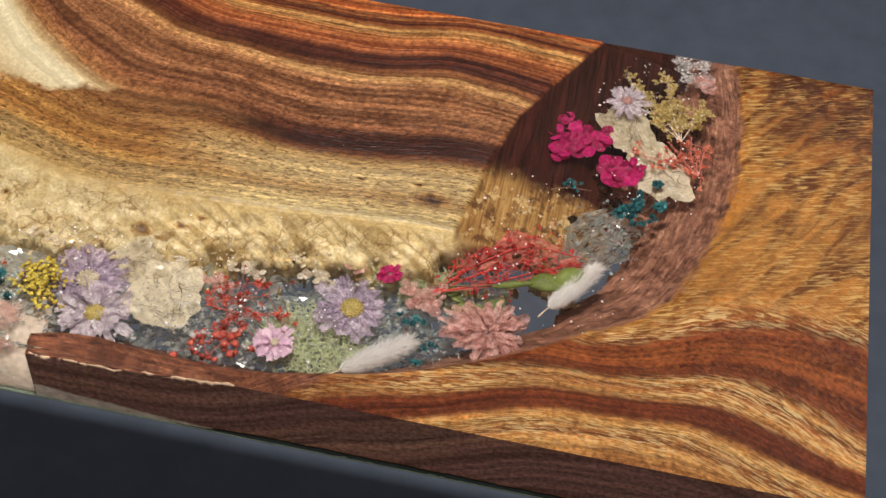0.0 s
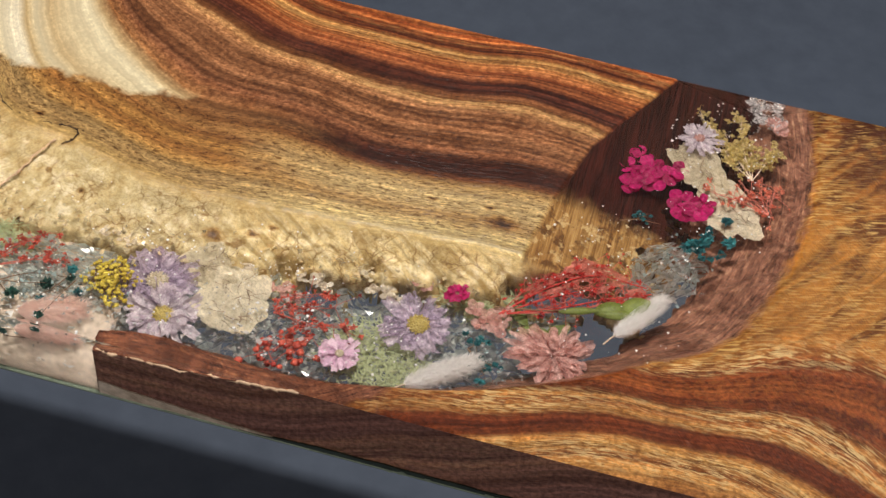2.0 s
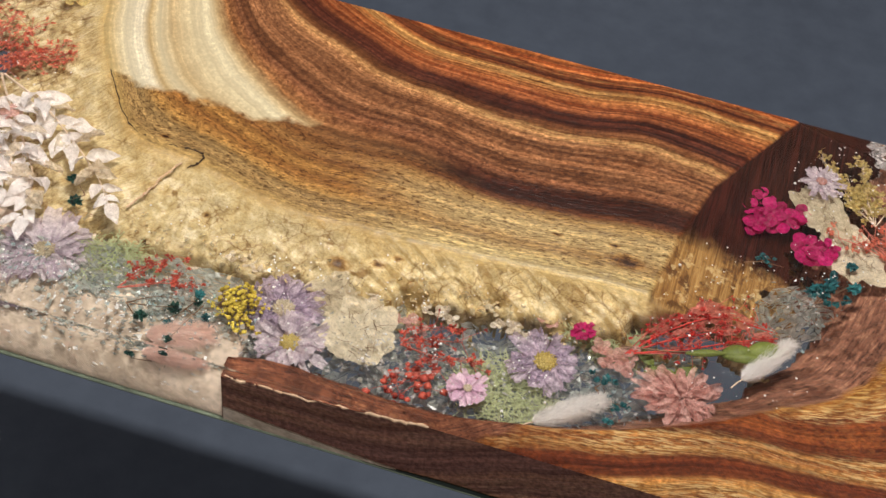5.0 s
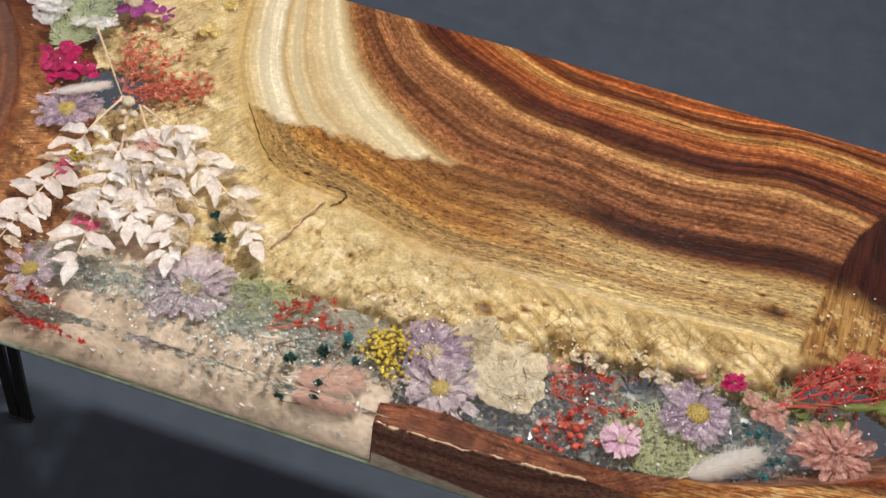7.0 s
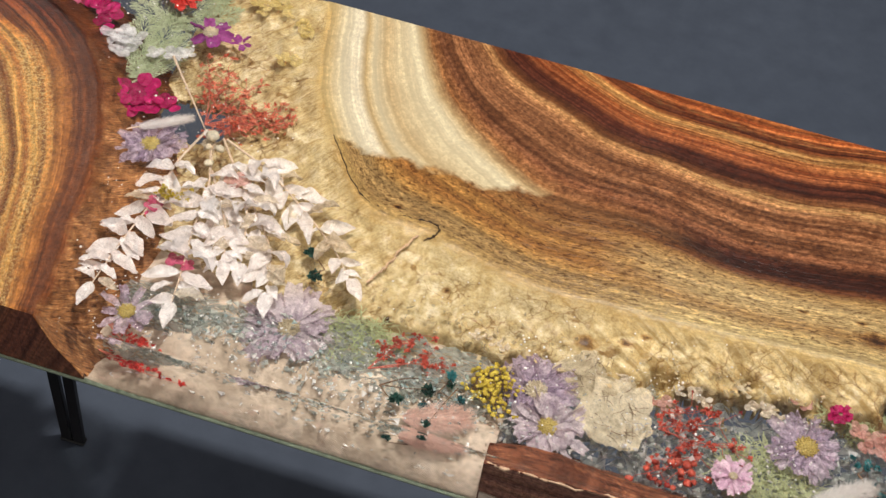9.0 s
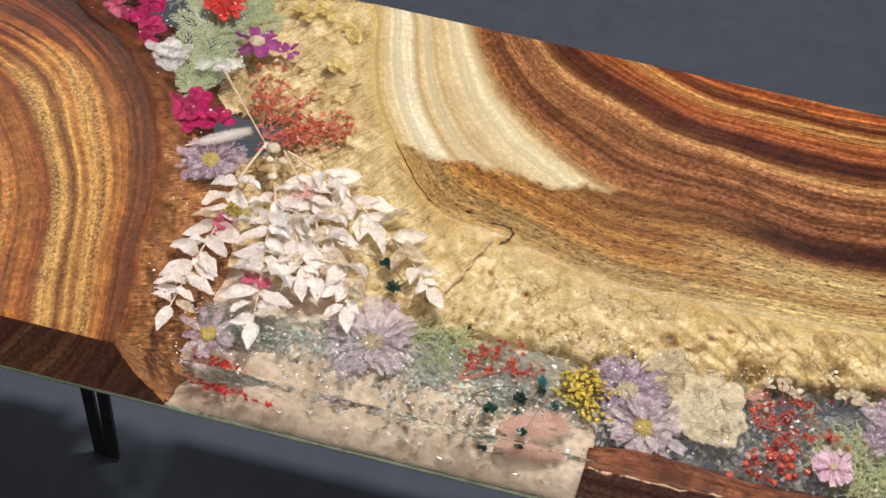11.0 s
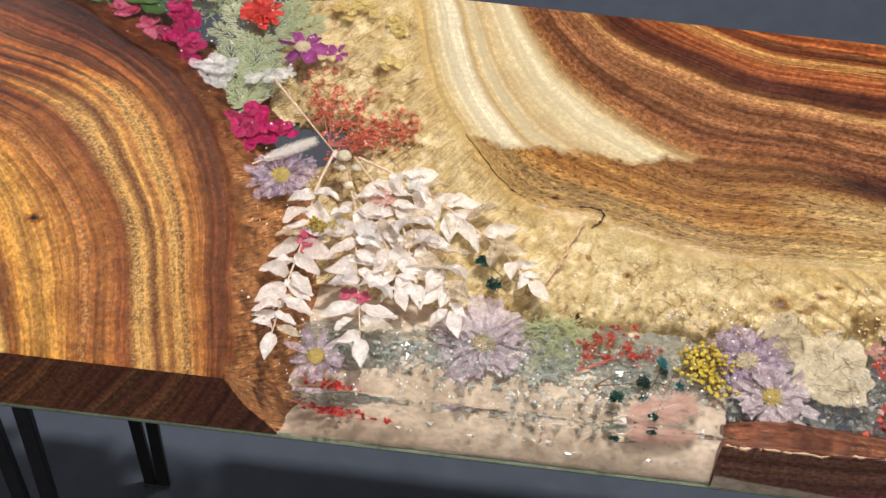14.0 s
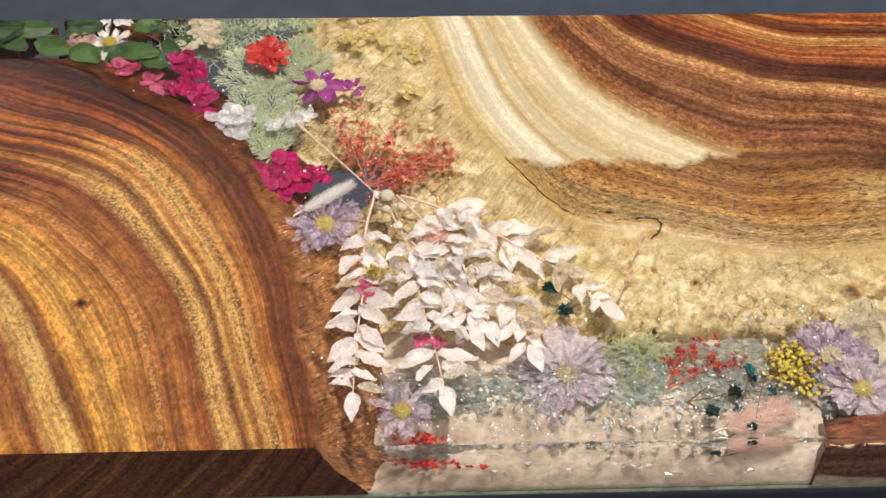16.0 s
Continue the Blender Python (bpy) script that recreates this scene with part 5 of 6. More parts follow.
sprig("teal_sprig", (-0.030, 0.045), 0.4435, [(-0.041, 0.013)], 1, 0.0056, M_STEM, M_DKGREEN, "dark green pompom over a peach grass head", 72, 0.0008, fuzzy=True)
sprig("teal_sprig", (-0.050, 0.014), 0.435, [(-0.063, 0.0062)], 1, 0.0054, M_STEM, M_DKGREEN, "dark green pompom close to the front face", 69, 0.0006, fuzzy=True)
sprig("teal_sprig", (-0.141, 0.105), 0.445, [(-0.153, 0.116), (-0.147, 0.099)], 1, 0.0058, M_STEM, M_DKGREEN, "two dark green pompoms among bleached leaves", 73, 0.001, fuzzy=True)
sprig("teal_sprig", (0.225, 0.074), 0.438, [(0.245, 0.064), (0.240, 0.056), (0.233, 0.082)], 6, 0.0042, M_STEM, M_TEAL, "teal blossom sprig beside a coral flower", 74, 0.005, fuzzy=True)
sprig("teal_sprig", (0.352, 0.194), 0.439, [(0.365, 0.225), (0.376, 0.235), (0.383, 0.228), (0.362, 0.208), (0.377, 0.206), (0.355, 0.214)], 3, 0.0050, M_STEM, M_TEAL, "teal blossoms below a ragged cream petal", 75, 0.0035, fuzzy=True)
sprig("teal_sprig", (0.300, 0.215), 0.438, [(0.318, 0.228), (0.328, 0.222)], 3, 0.0036, M_STEM, M_TEAL, "small teal blossoms on pale sawn wood", 76, 0.005, fuzzy=True)
sprig("yellow_sprig", (-0.024, 0.058), 0.4415, [(-0.008, 0.060), (-0.004, 0.046), (0.002, 0.056), (-0.010, 0.052), (-0.001, 0.041), (-0.006, 0.067)], 44, 0.0018, M_STEM, M_YELLOW, "dense yellow blossom head on a brown stalk", 77, 0.0042, berry=True)
sprig("yellow_sprig", (-0.266, 0.122), 0.4494, [(-0.262, 0.125), (-0.253, 0.131), (-0.247, 0.127)], 9, 0.0030, M_PALE_STEM, M_YELLOW, "tiny yellow blossoms on bleached leaves", 78, 0.004)
sprig("cream_buds", (-0.258, 0.196), 0.4465, [(-0.254, 0.184), (-0.247, 0.176), (-0.246, 0.164)], 2, 0.0064, M_PALE_STEM, M_BUD, "cream seed buds at the foot of the spray", 79, 0.004, berry=True)
sprig("olive_sprig", (0.385, 0.280), 0.441, [(0.340, 0.335), (0.352, 0.322), (0.370, 0.336), (0.380, 0.318), (0.398, 0.314), (0.366, 0.310)], 34, 0.0042, M_PALE_STEM, M_OCHRE, "olive-yellow goldenrod sprig at the far edge", 80, 0.0036)


def fan_veins():
    """The bowed ribs, the net and the torn thin skin of the red fan."""
    fan = next(o for o in scene.objects if o.name == "red_fan")
    for pts in ([(0, 0, 0), (0.025, 0.030, 0.001), (0.055, 0.052, 0.001), (0.09, 0.052, 0)], [(0, 0, 0), (0.035, 0.016, 0.001), (0.068, 0.035, 0.001), (0.094, 0.048, 0)], [(0, 0, 0), (0.030, 0.024, 0.001), (0.060, 0.042, 0.001)]):
        bm = bmesh.new()
        tube(bm, curve_through(pts, 8), 0.0008, 0.0005, 5)
        part("rib", mesh_from("rib", bm, M_RED), fan, None, "red rib")
    rnd = random.Random(66)
    def place(a, q):
        """a: 0 along the lower rib, 1 along the upper; q: 0 at the foot, 1 at the rim."""
        turn, reach = radians(25 + 33 * a), 0.106 - 0.030 * a
        return Vector((reach * q * math.cos(turn), reach * q * math.sin(turn), 0.0016 * noise.noise(Vector((a * 9, q * 14, 2)))))
    spots = [place(rnd.uniform(0, 1) ** 0.7, 1 - 0.62 * rnd.random() ** 1.5) for _ in range(190)]
    bm = bmesh.new()
    for i, p in enumerate(spots):
        for q in sorted(spots[i + 1:], key=lambda o: (o - p).length)[:2]:
            if (q - p).length < 0.012:
                tube(bm, [p, (p + q) / 2 + Vector((0, 0, 0.0004)), q], 0.00028, 0.0002, 3)
    part("net", mesh_from("net", bm, M_RED_STEM), fan, None, "red netted strands")
    verts, faces = [], []
    for i in range(22):
        for j in range(26):
            a, q = i / 22, 0.30 + 0.70 * j / 26
            torn = noise.noise(Vector((a * 6, q * 9, 7))) + 1.1 * a + 0.9 * q - 1.12
            if torn < 0:
                continue
            k = len(verts)
            verts += [tuple(place(a + da / 22, q + dq * 0.7 / 26) + Vector((0, 0, -0.0008))) for da, dq in ((0, 0), (1, 0), (1, 1), (0, 1))]
            faces.append((k, k + 1, k + 2, k + 3))
    me = bpy.data.meshes.new("skin")
    me.from_pydata(verts, [], faces)
    me.materials.append(M_RED_SKIN)
    part("skin", me, fan, None, "thin torn red skin")


fan_veins()


def bunny_tail(x0, y0, x1, y1, z, width, mat, label, seed, hairs=3200):
    """A fluffy grass head from its stalk end to its tip."""
    ob = thing("bunny_tail", x0, y0, sunk(z), label, "grass head", "bunny tails")
    L = math.hypot(x1 - x0, y1 - y0)
    m = spin(0, 0, 0, math.atan2(y1 - y0, x1 - x0), 0)
    rnd = random.Random(seed)
    bm = bmesh.new()
    bmesh.ops.create_uvsphere(bm, u_segments=14, v_segments=10, radius=1, matrix=Matrix.Translation((L * 0.5, 0, 0)) @ Matrix.Diagonal((L * 0.44, width * 0.24, width * 0.20, 1)))
    for v in bm.verts:
        v.co += v.normal * 0.08 * width * noise.noise(v.co * 300)
    part("head", mesh_from("head", bm, mat), ob, m)
    verts, faces = [], []
    for i in range(hairs):
        t, a = rnd.uniform(0.03, 0.97), rnd.uniform(0, 6.283)
        s = math.sin(math.pi * t) ** 0.6
        p = Vector((L * (0.04 + 0.92 * t), width * 0.28 * s * math.cos(a), width * 0.24 * s * math.sin(a)))
        d = Vector((rnd.uniform(0.7, 1.3), 0.75 * math.cos(a) + rnd.gauss(0, 0.2), 0.6 * math.sin(a) + rnd.gauss(0, 0.2))).normalized()
        w = d.cross(Vector((rnd.gauss(0, 1), rnd.gauss(0, 1), rnd.gauss(0, 1)))).normalized() * 0.0001
        e = p + d * width * rnd.uniform(0.2, 0.48)
        k = len(verts)
        verts += [p - w, p + w, (p + e) / 2 + w + d.cross(w) * 1.2, e]
        faces += [(k, k + 1, k + 2), (k, k + 2, k + 3)]
    me = bpy.data.meshes.new("fluff")
    me.from_pydata([tuple(v) for v in verts], [], faces)
    me.materials.append(mat)
    part("fluff", me, ob, m)
    bm = bmesh.new()
    tube(bm, [(-L * 0.12, 0, 0), (0, 0.0004, 0), (L * 0.1, 0, 0)], 0.0007, 0.0006, 5)
    part("stalk", mesh_from("stalk", bm, M_PALE_STEM), ob, m)
    return ob


bunny_tail(0.191, 0.029, 0.236, 0.066, 0.442, 0.019, M_WHITE_FLUFF, "fluffy white bunny tail grass head in resin", 81)
bunny_tail(0.312, 0.106, 0.343, 0.153, 0.443, 0.017, M_WHITE_FLUFF, "white bunny tail grass head beside a green pod", 82)
bunny_tail(-0.312, 0.180, -0.276, 0.206, 0.445, 0.012, M_WHITE_FLUFF, "slim greyish-white bunny tail near magenta florets", 83, 1400)
bunny_tail(-0.060, 0.014, -0.016, 0.030, 0.438, 0.024, M_PEACH, "peach-pink bunny tail close to the front face", 84)


def coral_flower(x, y, z, r, label, seed):
    ob = thing("carnation", x, y, sunk(z), label, "flower", "dried flowers in the resin")
    rnd = random.Random(seed)
    kinds = [blade(r, r * w, M_CORAL, 0.6, c, 0.45, 0.05, 9, seed + k, "petal", 0.22) for k, (w, c) in enumerate(((0.36, 0.1), (0.28, -0.1), (0.44, 0.15), (0.24, 0.22), (0.32, 0.0)))]
    for i in range(64):
        a = i * 2.399 + rnd.uniform(-0.4, 0.4)
        f = i / 64
        o = rnd.uniform(0.0, 0.28) * r
        part("petal", rnd.choice(kinds), ob, spin(o * math.cos(a), o * math.sin(a), 0.005 * f, a + rnd.uniform(-0.4, 0.4), rnd.uniform(-0.1, 0.5) * f, (0.95 - 0.4 * f) * rnd.uniform(0.7, 1.1), rnd.uniform(-0.9, 0.9)))
    for i in range(5):
        a = radians(150 + 12 * i)
        part("petal", rnd.choice(kinds), ob, spin(0.5 * r * math.cos(a), 0.5 * r * math.sin(a), 0.001, a, 0.05, 0.8 * rnd.uniform(0.8, 1.1), rnd.uniform(-0.5, 0.5)))
    return ob


coral_flower(0.280, 0.082, 0.440, 0.0265, "ragged coral-pink carnation with thin curled petals", 91)


def leafy(name, rows, mat, label, category, seed, z, plump=0.25, blunt=0.35, stalk=None):
    """Loose leaves. rows: x, y, turn in degrees, length, width."""
    x0, y0 = rows[0][0], rows[0][1]
    ob = thing(name, x0, y0, sunk(z), label, category)
    rnd = random.Random(seed)
    for i, (x, y, turn, l, w) in enumerate(rows):
        part("leaf", blade(l, w, mat, plump, rnd.uniform(-0.08, 0.12), blunt, 0, 7, seed + i, "leaf"), ob, spin(x - x0, y - y0, rnd.uniform(-0.002, 0.002), radians(turn), rnd.uniform(-0.1, 0.2), 1.0, rnd.uniform(-0.3, 0.3)))
    bm = bmesh.new()
    tube(bm, curve_through([(x - x0, y - y0, -0.001) for x, y, *_ in rows[::2]], 5), 0.0006, 0.0004, 4)
    part("stalk", mesh_from("stalk", bm, stalk or mat), ob)
    return ob


leafy("leaf_spray", [(-0.545, 0.345, 20, 0.034, 0.020), (-0.535, 0.352, -30, 0.030, 0.018), (-0.515, 0.350, 40, 0.030, 0.017), (-0.505, 0.345, -20, 0.030, 0.018), (-0.485, 0.352, 15, 0.028, 0.016), (-0.478, 0.338, -35, 0.028, 0.019)], M_LEAF, "dark green leaf spray at the far edge", "foliage", 50, 0.441, stalk=M_STEM)
leafy("leaf_spray", [(-0.468, 0.335, -20, 0.032, 0.020), (-0.452, 0.328, 30, 0.026, 0.017), (-0.446, 0.335, -10, 0.032, 0.017), (-0.428, 0.334, -45, 0.026, 0.018), (-0.436, 0.356, 10, 0.020, 0.012), (-0.422, 0.352, 60, 0.018, 0.011), (-0.414, 0.345, -50, 0.020, 0.012), (-0.408, 0.340, 30, 0.018, 0.010)], M_LEAF, "green leaves around rose-pink buds", "foliage", 51, 0.440, stalk=M_STEM)
def pods(rows, label):
    """Plump pointed seed pods on a thin stalk. rows: x, y, turn in degrees, length, width."""
    x0, y0 = rows[0][0], rows[0][1]
    ob = thing("green_pod", x0, y0, sunk(0.4425), label, "pod")
    for i, (x, y, turn, l, w) in enumerate(rows):
        bm = bmesh.new()
        bmesh.ops.create_uvsphere(bm, u_segments=16, v_segments=12, radius=0.5, matrix=Matrix.Rotation(math.pi / 2, 4, "Y"))
        for v in bm.verts:
            t = v.co.x + 0.5
            taper = (0.75 + 0.5 * math.sin(math.pi * t)) * (1 - 0.35 * t)
            v.co = Vector((v.co.x * l, v.co.y * w * taper, v.co.z * w * 0.55 * taper + 0.001 * math.sin(3 * t)))
            v.co.z += 0.0006 * (abs(v.co.y) < 0.0012) * (v.co.z > 0)
        part("pod", mesh_from("pod", bm, M_POD), ob, spin(x - x0, y - y0, 0.0006 * i, radians(turn)))
    bm = bmesh.new()
    tube(bm, [(-0.075, -0.020, -0.002), (-0.045, -0.014, -0.001), (-0.02, -0.006, 0), (0, 0, 0), (0.022, 0.008, 0)], 0.0007, 0.0004, 5)
    part("stalk", mesh_from("stalk", bm, M_STEM), ob)
    return ob


pods([(*(0.309, 0.130), 24, 0.026, 0.0135), (*(0.325, 0.138), 30, 0.027, 0.0145), (*(0.314, 0.127), 14, 0.028, 0.009), (*(0.289, 0.122), 20, 0.030, 0.006)], "glossy olive-green seed pods between fan and carnation")
leafy("leaf_spray", [(0.252, 0.098, 10, 0.022, 0.010), (0.262, 0.094, -30, 0.018, 0.009), (0.272, 0.098, 50, 0.020, 0.010), (0.258, 0.106, 140, 0.018, 0.008)], M_POD, "small olive leaves above a coral carnation", "foliage", 52, 0.437)


def fern(x, y, z, fronds, label, seed):
    """A feathery fern. fronds: rows of turn in degrees and length."""
    ob = thing("fern", x, y, sunk(z), label, "foliage")
    rnd = random.Random(seed)
    for turn, length in fronds:
        verts, faces = [], []
        def sliver(p, d, l, w):
            side = Vector((-d.y, d.x, 0)) * w
            k = len(verts)
            up = Vector((0, 0, rnd.uniform(-0.0006, 0.0012)))
            verts.extend([tuple(p - side * 0.3), tuple(p + d * l * 0.5 - side + up), tuple(p + d * l), tuple(p + d * l * 0.5 + side + up)])
            faces.append((k, k + 1, k + 2, k + 3))
        n = int(length / 0.0062)
        for i in range(n):
            t = i / n
            p = Vector((length * t, 0.05 * length * math.sin(2 * t), 0))
            for s in (-1, 1):
                a = s * (0.75 + rnd.uniform(-0.12, 0.12))
                d = Vector((math.cos(a), math.sin(a), 0))
                l = length * 0.30 * (math.sin(math.pi * min(1, 0.15 + 0.85 * t)) ** 0.7)
                m = max(3, int(l / 0.0034))
                sliver(p, d, l, 0.0003)
                for j in range(m):
                    q = p + d * l * j / m
                    for e in (-1, 1):
                        b = a + e * 0.42
                        sliver(q, Vector((math.cos(b), math.sin(b), 0)), 0.0085 * (1.1 - 0.6 * j / m), 0.0008)
        me = bpy.data.meshes.new("frond")
        me.from_pydata(verts, [], faces)
        me.materials.append(M_FERN)
        part("frond", me, ob, spin(0, 0, rnd.uniform(-0.002, 0.001), radians(turn), 0.0))
    return ob


fern(-0.333, 0.236, 0.437, [(88, 0.075), (108, 0.070), (70, 0.062), (130, 0.045), (-60, 0.02)], "pale green feathery fern under bright flowers", 111)
fern(-0.338, 0.300, 0.434, [(60, 0.062), (90, 0.055), (35, 0.060), (120, 0.05), (150, 0.040)], "faded green fern at the far edge of the resin", 112)


def moss(x, y, z, rx, ry, strands, mat, label, seed, deep=0.008):
    """A clump of fine tangled strands."""
    rnd = random.Random(seed)
    verts, faces = [], []
    for i in range(strands):
        a, r = rnd.uniform(0, 6.283), math.sqrt(rnd.random())
        p = Vector((rx * r * math.cos(a), ry * r * math.sin(a), rnd.uniform(-deep, deep * 0.3)))
        b = rnd.uniform(0, 6.283)
        for s in range(3):
            b += rnd.uniform(-0.7, 0.7)
            q = p + Vector((math.cos(b), math.sin(b), rnd.uniform(-0.3, 0.3))) * rnd.uniform(0.002, 0.005)
            w = Vector((-math.sin(b), math.cos(b), rnd.uniform(-0.5, 0.5))) * 0.00035
            k = len(verts)
            verts += [tuple(p - w), tuple(p + w), tuple(q + w * 0.6), tuple(q - w * 0.6)]
            faces.append((k, k + 1, k + 2, k + 3))
            p = q
    me = bpy.data.meshes.new("moss")
    me.from_pydata(verts, [], faces)
    me.materials.append(mat)
    ob = new("moss", me)
    ob.location = (x, y, sunk(z))
    return tagged(ob, label, "moss", kind="stuff")


moss(-0.104, 0.064, 0.437, 0.030, 0.019, 520, M_MOSS, "light green tangled moss in clear resin", 121)
moss(0.170, 0.052, 0.438, 0.032, 0.024, 800, M_MOSS, "light green moss round a small pink daisy", 122)
moss(0.225, 0.118, 0.434, 0.028, 0.014, 450, M_MOSS, "sparse olive moss on pale crumbs", 123)
moss(-0.365, 0.345, 0.432, 0.060, 0.014, 500, M_FERN, "pale grey-green strands at the far edge", 125)


def chips(name, zones, mat, label, seed, big=0.0032):
    """Crushed glass or flakes. zones: x, y, half width, half depth, count, lowest and highest z."""
    rnd = random.Random(seed)
    verts, faces = [], []
    for x, y, rx, ry, count, z0, z1 in zones:
        for i in range(count):
            p = Vector((x + rx * rnd.gauss(0, 0.5), y + ry * rnd.gauss(0, 0.5), rnd.uniform(z0, z1) + DATUM))
            if not (0.004 < p.y < DEEP - 0.004) or (in_gap(p.x, p.y) and rnd.random() < 0.9):
                continue
            s = big * rnd.uniform(0.3, 1.0)
            k = len(verts)
            for a in range(5):
                d = Vector((rnd.gauss(0, 1), rnd.gauss(0, 1), rnd.gauss(0, 0.5))).normalized() * s * rnd.uniform(0.5, 1)
                verts.append(tuple(p + d))
            faces += [(k, k + 1, k + 2), (k, k + 2, k + 3), (k, k + 3, k + 1), (k + 4, k + 2, k + 1), (k + 4, k + 3, k + 2), (k + 4, k + 1, k + 3)]
    me = bpy.data.meshes.new(name)
    me.from_pydata(verts, [], faces)
    me.materials.append(mat)
    return tagged(new(name, me), label, "glass chips", kind="stuff")


chips("glass_chips", [(-0.17, 0.034, 0.085, 0.020, 160, 0.424, 0.443), (0.10, 0.050, 0.080, 0.034, 700, 0.398, 0.440), (0.21, 0.066, 0.060, 0.034, 420, 0.398, 0.438), (0.340, 0.186, 0.024, 0.026, 60, 0.405, 0.440),
                      (0.386, 0.348, 0.022, 0.014, 70, 0.41, 0.443), (-0.10, 0.014, 0.14, 0.010, 40, 0.415, 0.435), (0.02, 0.03, 0.03, 0.014, 60, 0.42, 0.44)], M_CHIP, "crushed clear glass chips that glint in the resin", 131)
chips("glass_chips", [(-0.15, 0.042, 0.085, 0.014, 160, 0.422, 0.442), (-0.045, 0.036, 0.040, 0.022, 200, 0.420, 0.440), (0.235, 0.070, 0.022, 0.018, 60, 0.41, 0.438), (0.345, 0.195, 0.03, 0.026, 60, 0.41, 0.44)], M_CHIP_TEAL, "pale teal glass chips along the resin channel", 132)
chips("glass_chips", [(-0.225, 0.044, 0.03, 0.014, 160, 0.418, 0.428), (-0.17, 0.045, 0.04, 0.022, 380, 0.418, 0.430), (-0.11, 0.046, 0.04, 0.026, 420, 0.418, 0.430), (-0.05, 0.044, 0.04, 0.026, 420, 0.418, 0.430), (0.0, 0.046, 0.025, 0.024, 180, 0.415, 0.428), (0.07, 0.058, 0.04, 0.026, 260, 0.412, 0.426), (0.13, 0.056, 0.035, 0.03, 260, 0.412, 0.426), (0.20, 0.07, 0.035, 0.03, 220, 0.412, 0.426)], M_CHIP_GREY, "thick layer of grey glass shards under the flowers", 134, 0.0046)
# These silvery flakes stand in for white reflections along the resin's front.
chips("glint_flakes", [(-0.03, 0.006, 0.035, 0.004, 34, 0.398, 0.412), (-0.12, 0.008, 0.07, 0.005, 46, 0.400, 0.420), (-0.20, 0.010, 0.05, 0.006, 24, 0.400, 0.420), (-0.08, 0.020, 0.12, 0.014, 40, 0.425, 0.440)], M_FLAKE, "bright silvery flakes standing in for glints in the beige resin", 135, 0.0042)
chips("bark_crumbs", [(-0.04, 0.098, 0.11, 0.018, 300, 0.415, 0.436), (0.12, 0.115, 0.10, 0.018, 300, 0.418, 0.438), (0.27, 0.178, 0.05, 0.03, 100, 0.415, 0.438), (-0.2, 0.16, 0.03, 0.05, 45, 0.415, 0.43)], M_CHIP_TAN, "pale tan crumbs of bark under the flowers", 133, 0.004)


def glint_dots(zones, label, seed):
    """Tiny white balls that imitate specular glints. zones: x, y, half width, half depth, count."""
    rnd = random.Random(seed)
    bm = bmesh.new()
    for x, y, rx, ry, count in zones:
        for i in range(count):
            p = (x + rnd.uniform(-rx, rx), min(max(y + rnd.uniform(-ry, ry), 0.004), DEEP - 0.004), TOP - rnd.uniform(0.0015, 0.012))
            bmesh.ops.create_icosphere(bm, subdivisions=1, radius=rnd.uniform(0.00025, 0.0008) * (1.6 if rnd.random() < 0.12 else 1), matrix=Matrix.Translation(p))
    return tagged(new("resin_glints", mesh_from("resin_glints", bm, M_GLINT)), label, "beads", kind="stuff")


M_GLINT = plain_mat("white_glint", (0.86, 0.86, 0.86), (0.95, 0.95, 0.95), 90, 0.15)
glint_dots([(-0.14, 0.03, 0.13, 0.026, 270), (0.10, 0.06, 0.10, 0.04, 216), (0.30, 0.15, 0.06, 0.07, 108), (0.36, 0.28, 0.04, 0.07, 108), (-0.25, 0.13, 0.06, 0.10, 126), (-0.36, 0.27, 0.07, 0.06, 72), (0.05, 0.11, 0.15, 0.03, 90)], "tiny white dots standing in for glints in the resin", 141)


M_GLASS_BED, _nt, _b = material("crushed_glass")
_geo = _nt.nodes.new("ShaderNodeNewGeometry")
_n1 = maths(_nt, "ADD", maths(_nt, "MULTIPLY", noise_at(_nt, _geo.outputs["Position"], 190, 3, 0.65), 0.45), maths(_nt, "MULTIPLY", maths(_nt, "ADD", maths(_nt, "MULTIPLY", _geo.outputs["Random Per Island"], 0.5), 0.25), 0.55))
_n2 = noise_at(_nt, _geo.outputs["Position"], 45, 3)
_col = ramp(_nt, _n1, [(0.30, (0.44, 0.46, 0.44)), (0.5, (0.60, 0.61, 0.58)), (0.68, (0.84, 0.84, 0.81))])
_col = mix(_nt, ramp(_nt, _n2, [(0.4, grey(0)), (0.62, grey(0.6))]), _col, mix(_nt, 1.0, _col, (0.70, 0.86, 0.86), "MULTIPLY"))
_nt.links.new(_col, _b.inputs["Base Color"])
_b.inputs["Roughness"].default_value = 0.12
_tl = _nt.nodes.new("ShaderNodeBsdfTranslucent")
_nt.links.new(_col, _tl.inputs["Color"])
_half = _nt.nodes.new("ShaderNodeMixShader")
_half.inputs[0].default_value = 0.75
_nt.links.new(_b.outputs[0], _half.inputs[1])
_nt.links.new(_tl.outputs[0], _half.inputs[2])
_tp = _nt.nodes.new("ShaderNodeBsdfTransparent")
_ms = _nt.nodes.new("ShaderNodeMixShader")
_nt.links.new(ramp(_nt, noise_at(_nt, _geo.outputs["Position"], 150, 3, 0.6), [(0.40, grey(0.38)), (0.58, grey(0.10))]), _ms.inputs[0])
_nt.links.new(_half.outputs[0], _ms.inputs[1])
_nt.links.new(_tp.outputs[0], _ms.inputs[2])
_nt.links.new(_ms.outputs[0], _nt.nodes["Material Output"].inputs["Surface"])


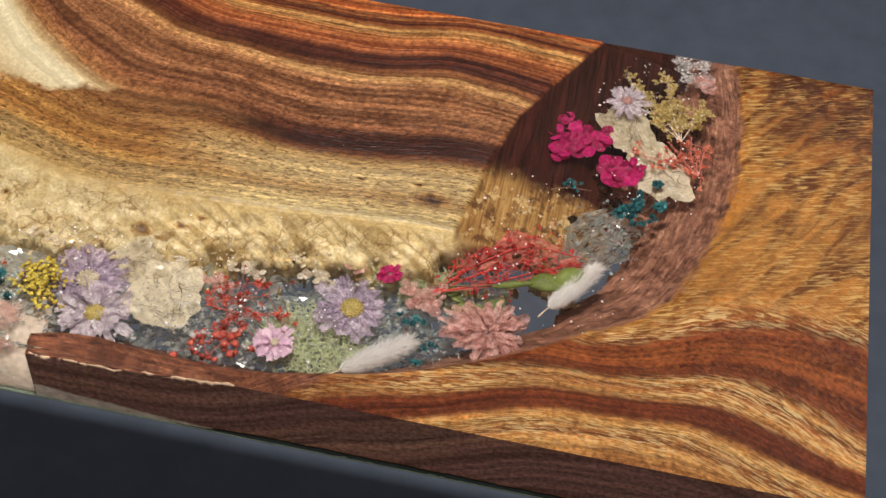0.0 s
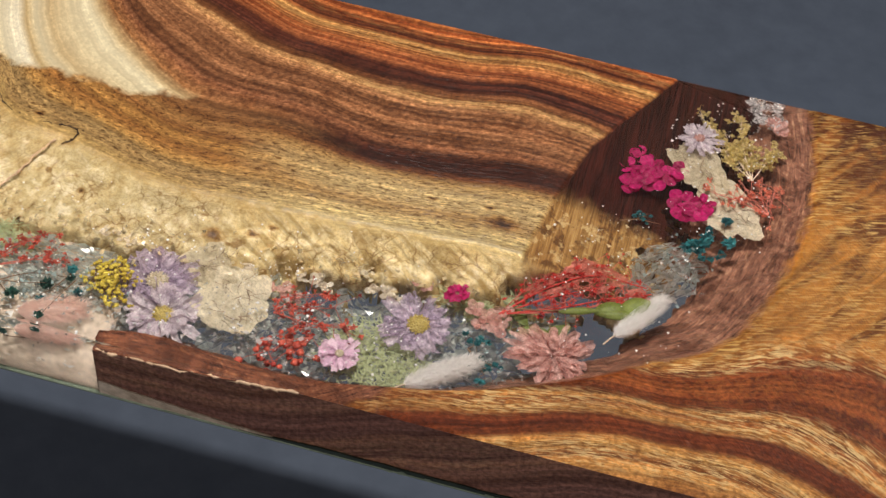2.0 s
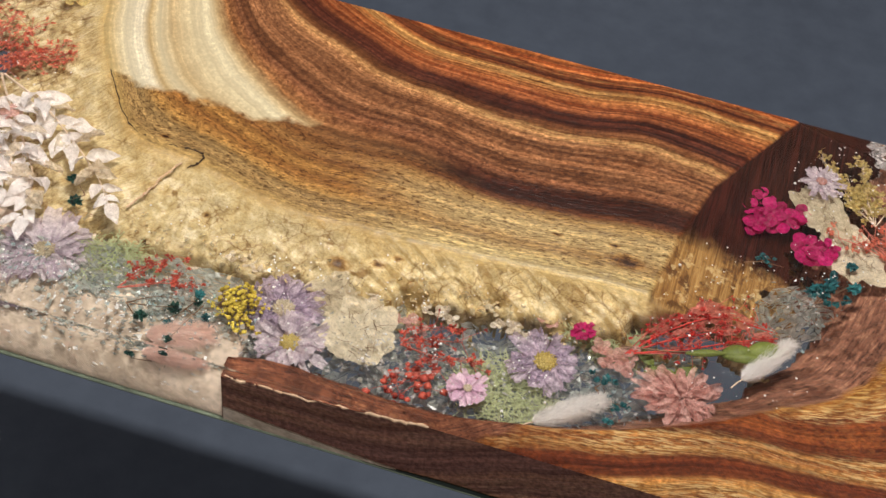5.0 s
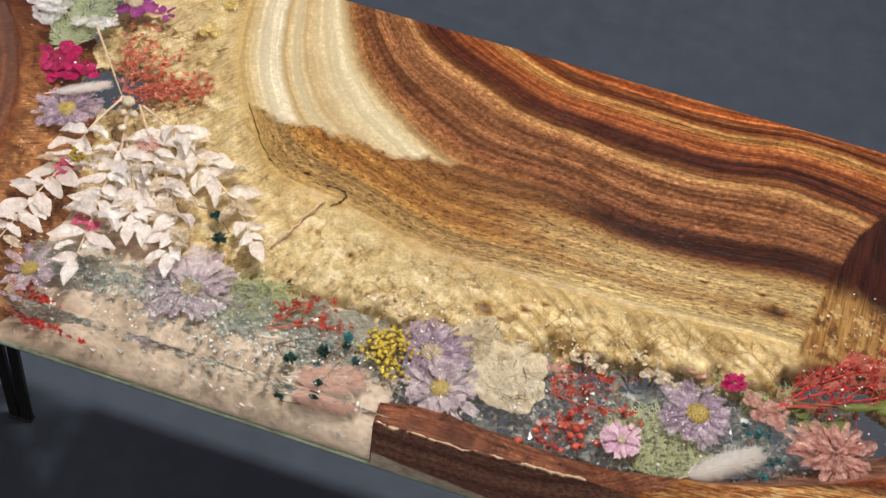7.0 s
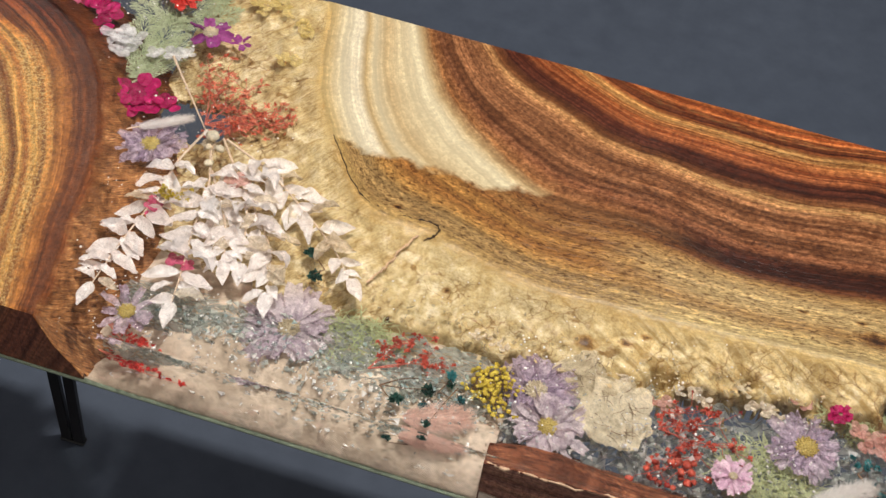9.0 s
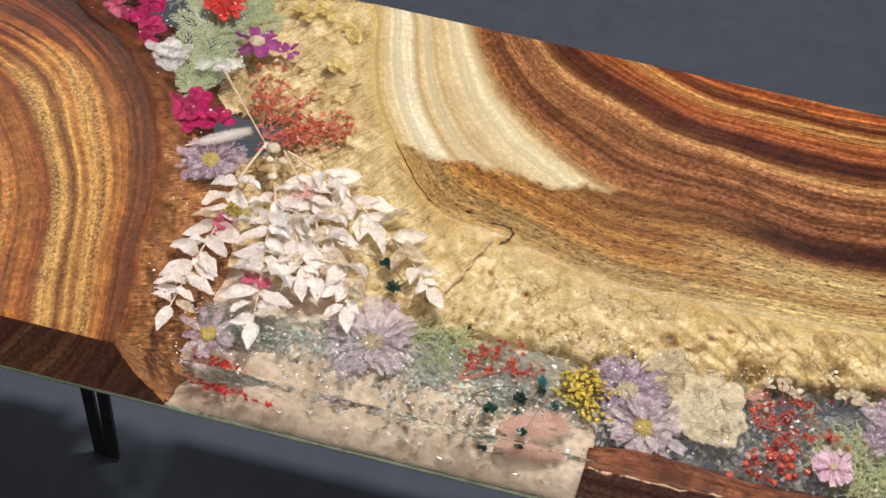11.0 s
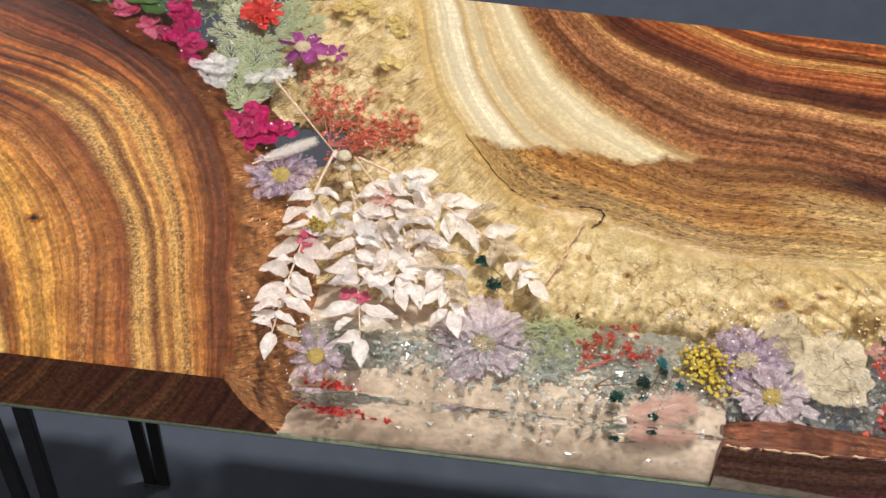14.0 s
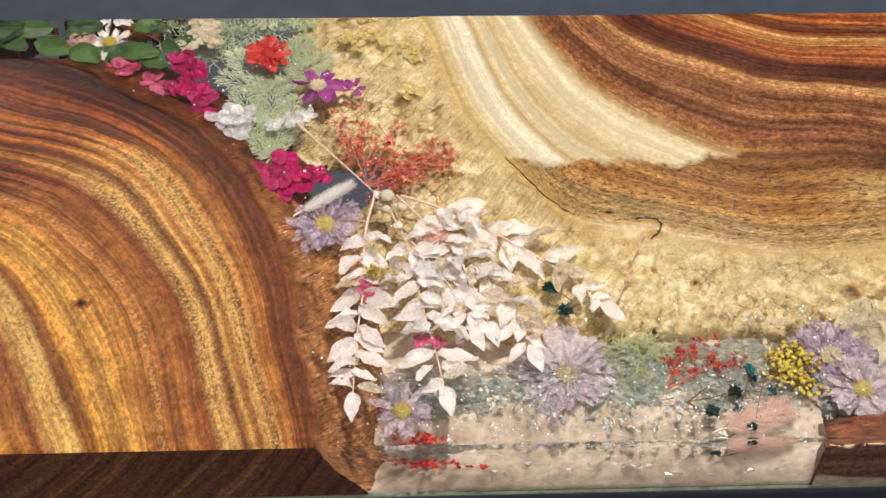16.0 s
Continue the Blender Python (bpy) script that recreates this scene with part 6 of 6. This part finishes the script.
def glass_bed(line, step, label, seed, gaps=0.08):
    """A bed of crushed glass along a line. line: rows of x, y, half width, height of the bed's middle over the underside;
    gaps: the share of chips left out."""
    rnd = random.Random(seed)
    mids = curve_through([(x, y, h) for x, y, w, h in line], 12)
    halves = curve_through([(w, 0, 0) for x, y, w, h in line], 12)
    pts = [(mids[0], halves[0].x)]
    for m, w in zip(mids, halves):
        if (m.xy - pts[-1][0].xy).length >= step:
            pts.append((m, w.x))
    rows = []
    for i, (m, w) in enumerate(pts):
        a, c = pts[max(0, i - 1)][0], pts[min(len(pts) - 1, i + 1)][0]
        across = Vector((-(c - a).y, (c - a).x, 0)).normalized()
        row = []
        for j in range(21):
            s = j / 10 - 1
            edge = 1 + 0.5 * noise.noise(Vector((m.x * 60, m.y * 60, 3 * (s > 0))))
            p = Vector((m.x, m.y, 0)) + across * s * w * edge
            z = BOT + m.z * (1 - 0.35 * s * s) + rnd.uniform(-1, 1) * 0.0022
            row.append(Vector((p.x + rnd.uniform(-1, 1) * step * 0.45, max(0.004, p.y + rnd.uniform(-1, 1) * step * 0.45), max(BOT + 0.004, z))))
        rows.append(row)
    verts, faces = [], []
    for a, c in zip(rows, rows[1:]):
        for j in range(20):
            for f in (((a[j], a[j + 1], c[j]), (a[j + 1], c[j + 1], c[j])) if rnd.random() < 0.5 else ((a[j], a[j + 1], c[j + 1]), (a[j], c[j + 1], c[j]))):
                if rnd.random() < gaps or in_gap(f[0].x, f[0].y, 1.25):
                    continue
                k = len(verts)
                lift = Vector((0, 0, rnd.uniform(-1, 1) * 0.0016))
                verts += [tuple(q + lift + Vector((0, 0, rnd.uniform(-1, 1) * 0.001))) for q in f]
                faces.append((k, k + 1, k + 2))
    me = bpy.data.meshes.new("crushed_glass")
    me.from_pydata(verts, [], faces)
    me.materials.append(M_GLASS_BED)
    return tagged(new("crushed_glass", me), label, "glass chips", kind="stuff")


glass_bed([(-0.262, 0.050, 0.014, 0.032), (-0.20, 0.050, 0.022, 0.035), (-0.10, 0.054, 0.029, 0.036), (-0.02, 0.052, 0.031, 0.036), (0.02, 0.057, 0.032, 0.033)], 0.0026, "bed of crushed grey glass along the resin channel", 151)
glass_bed([(0.01, 0.058, 0.034, 0.026), (0.08, 0.066, 0.040, 0.024), (0.14, 0.072, 0.042, 0.024), (0.22, 0.088, 0.042, 0.024), (0.29, 0.118, 0.036, 0.024)], 0.0036, "loose crushed glass under red berries and daisies", 153, 0.22)
glass_bed([(0.318, 0.150, 0.016, 0.030), (0.338, 0.180, 0.020, 0.034), (0.352, 0.205, 0.018, 0.034)], 0.0032, "white clump of crushed glass beside teal blossoms", 152)
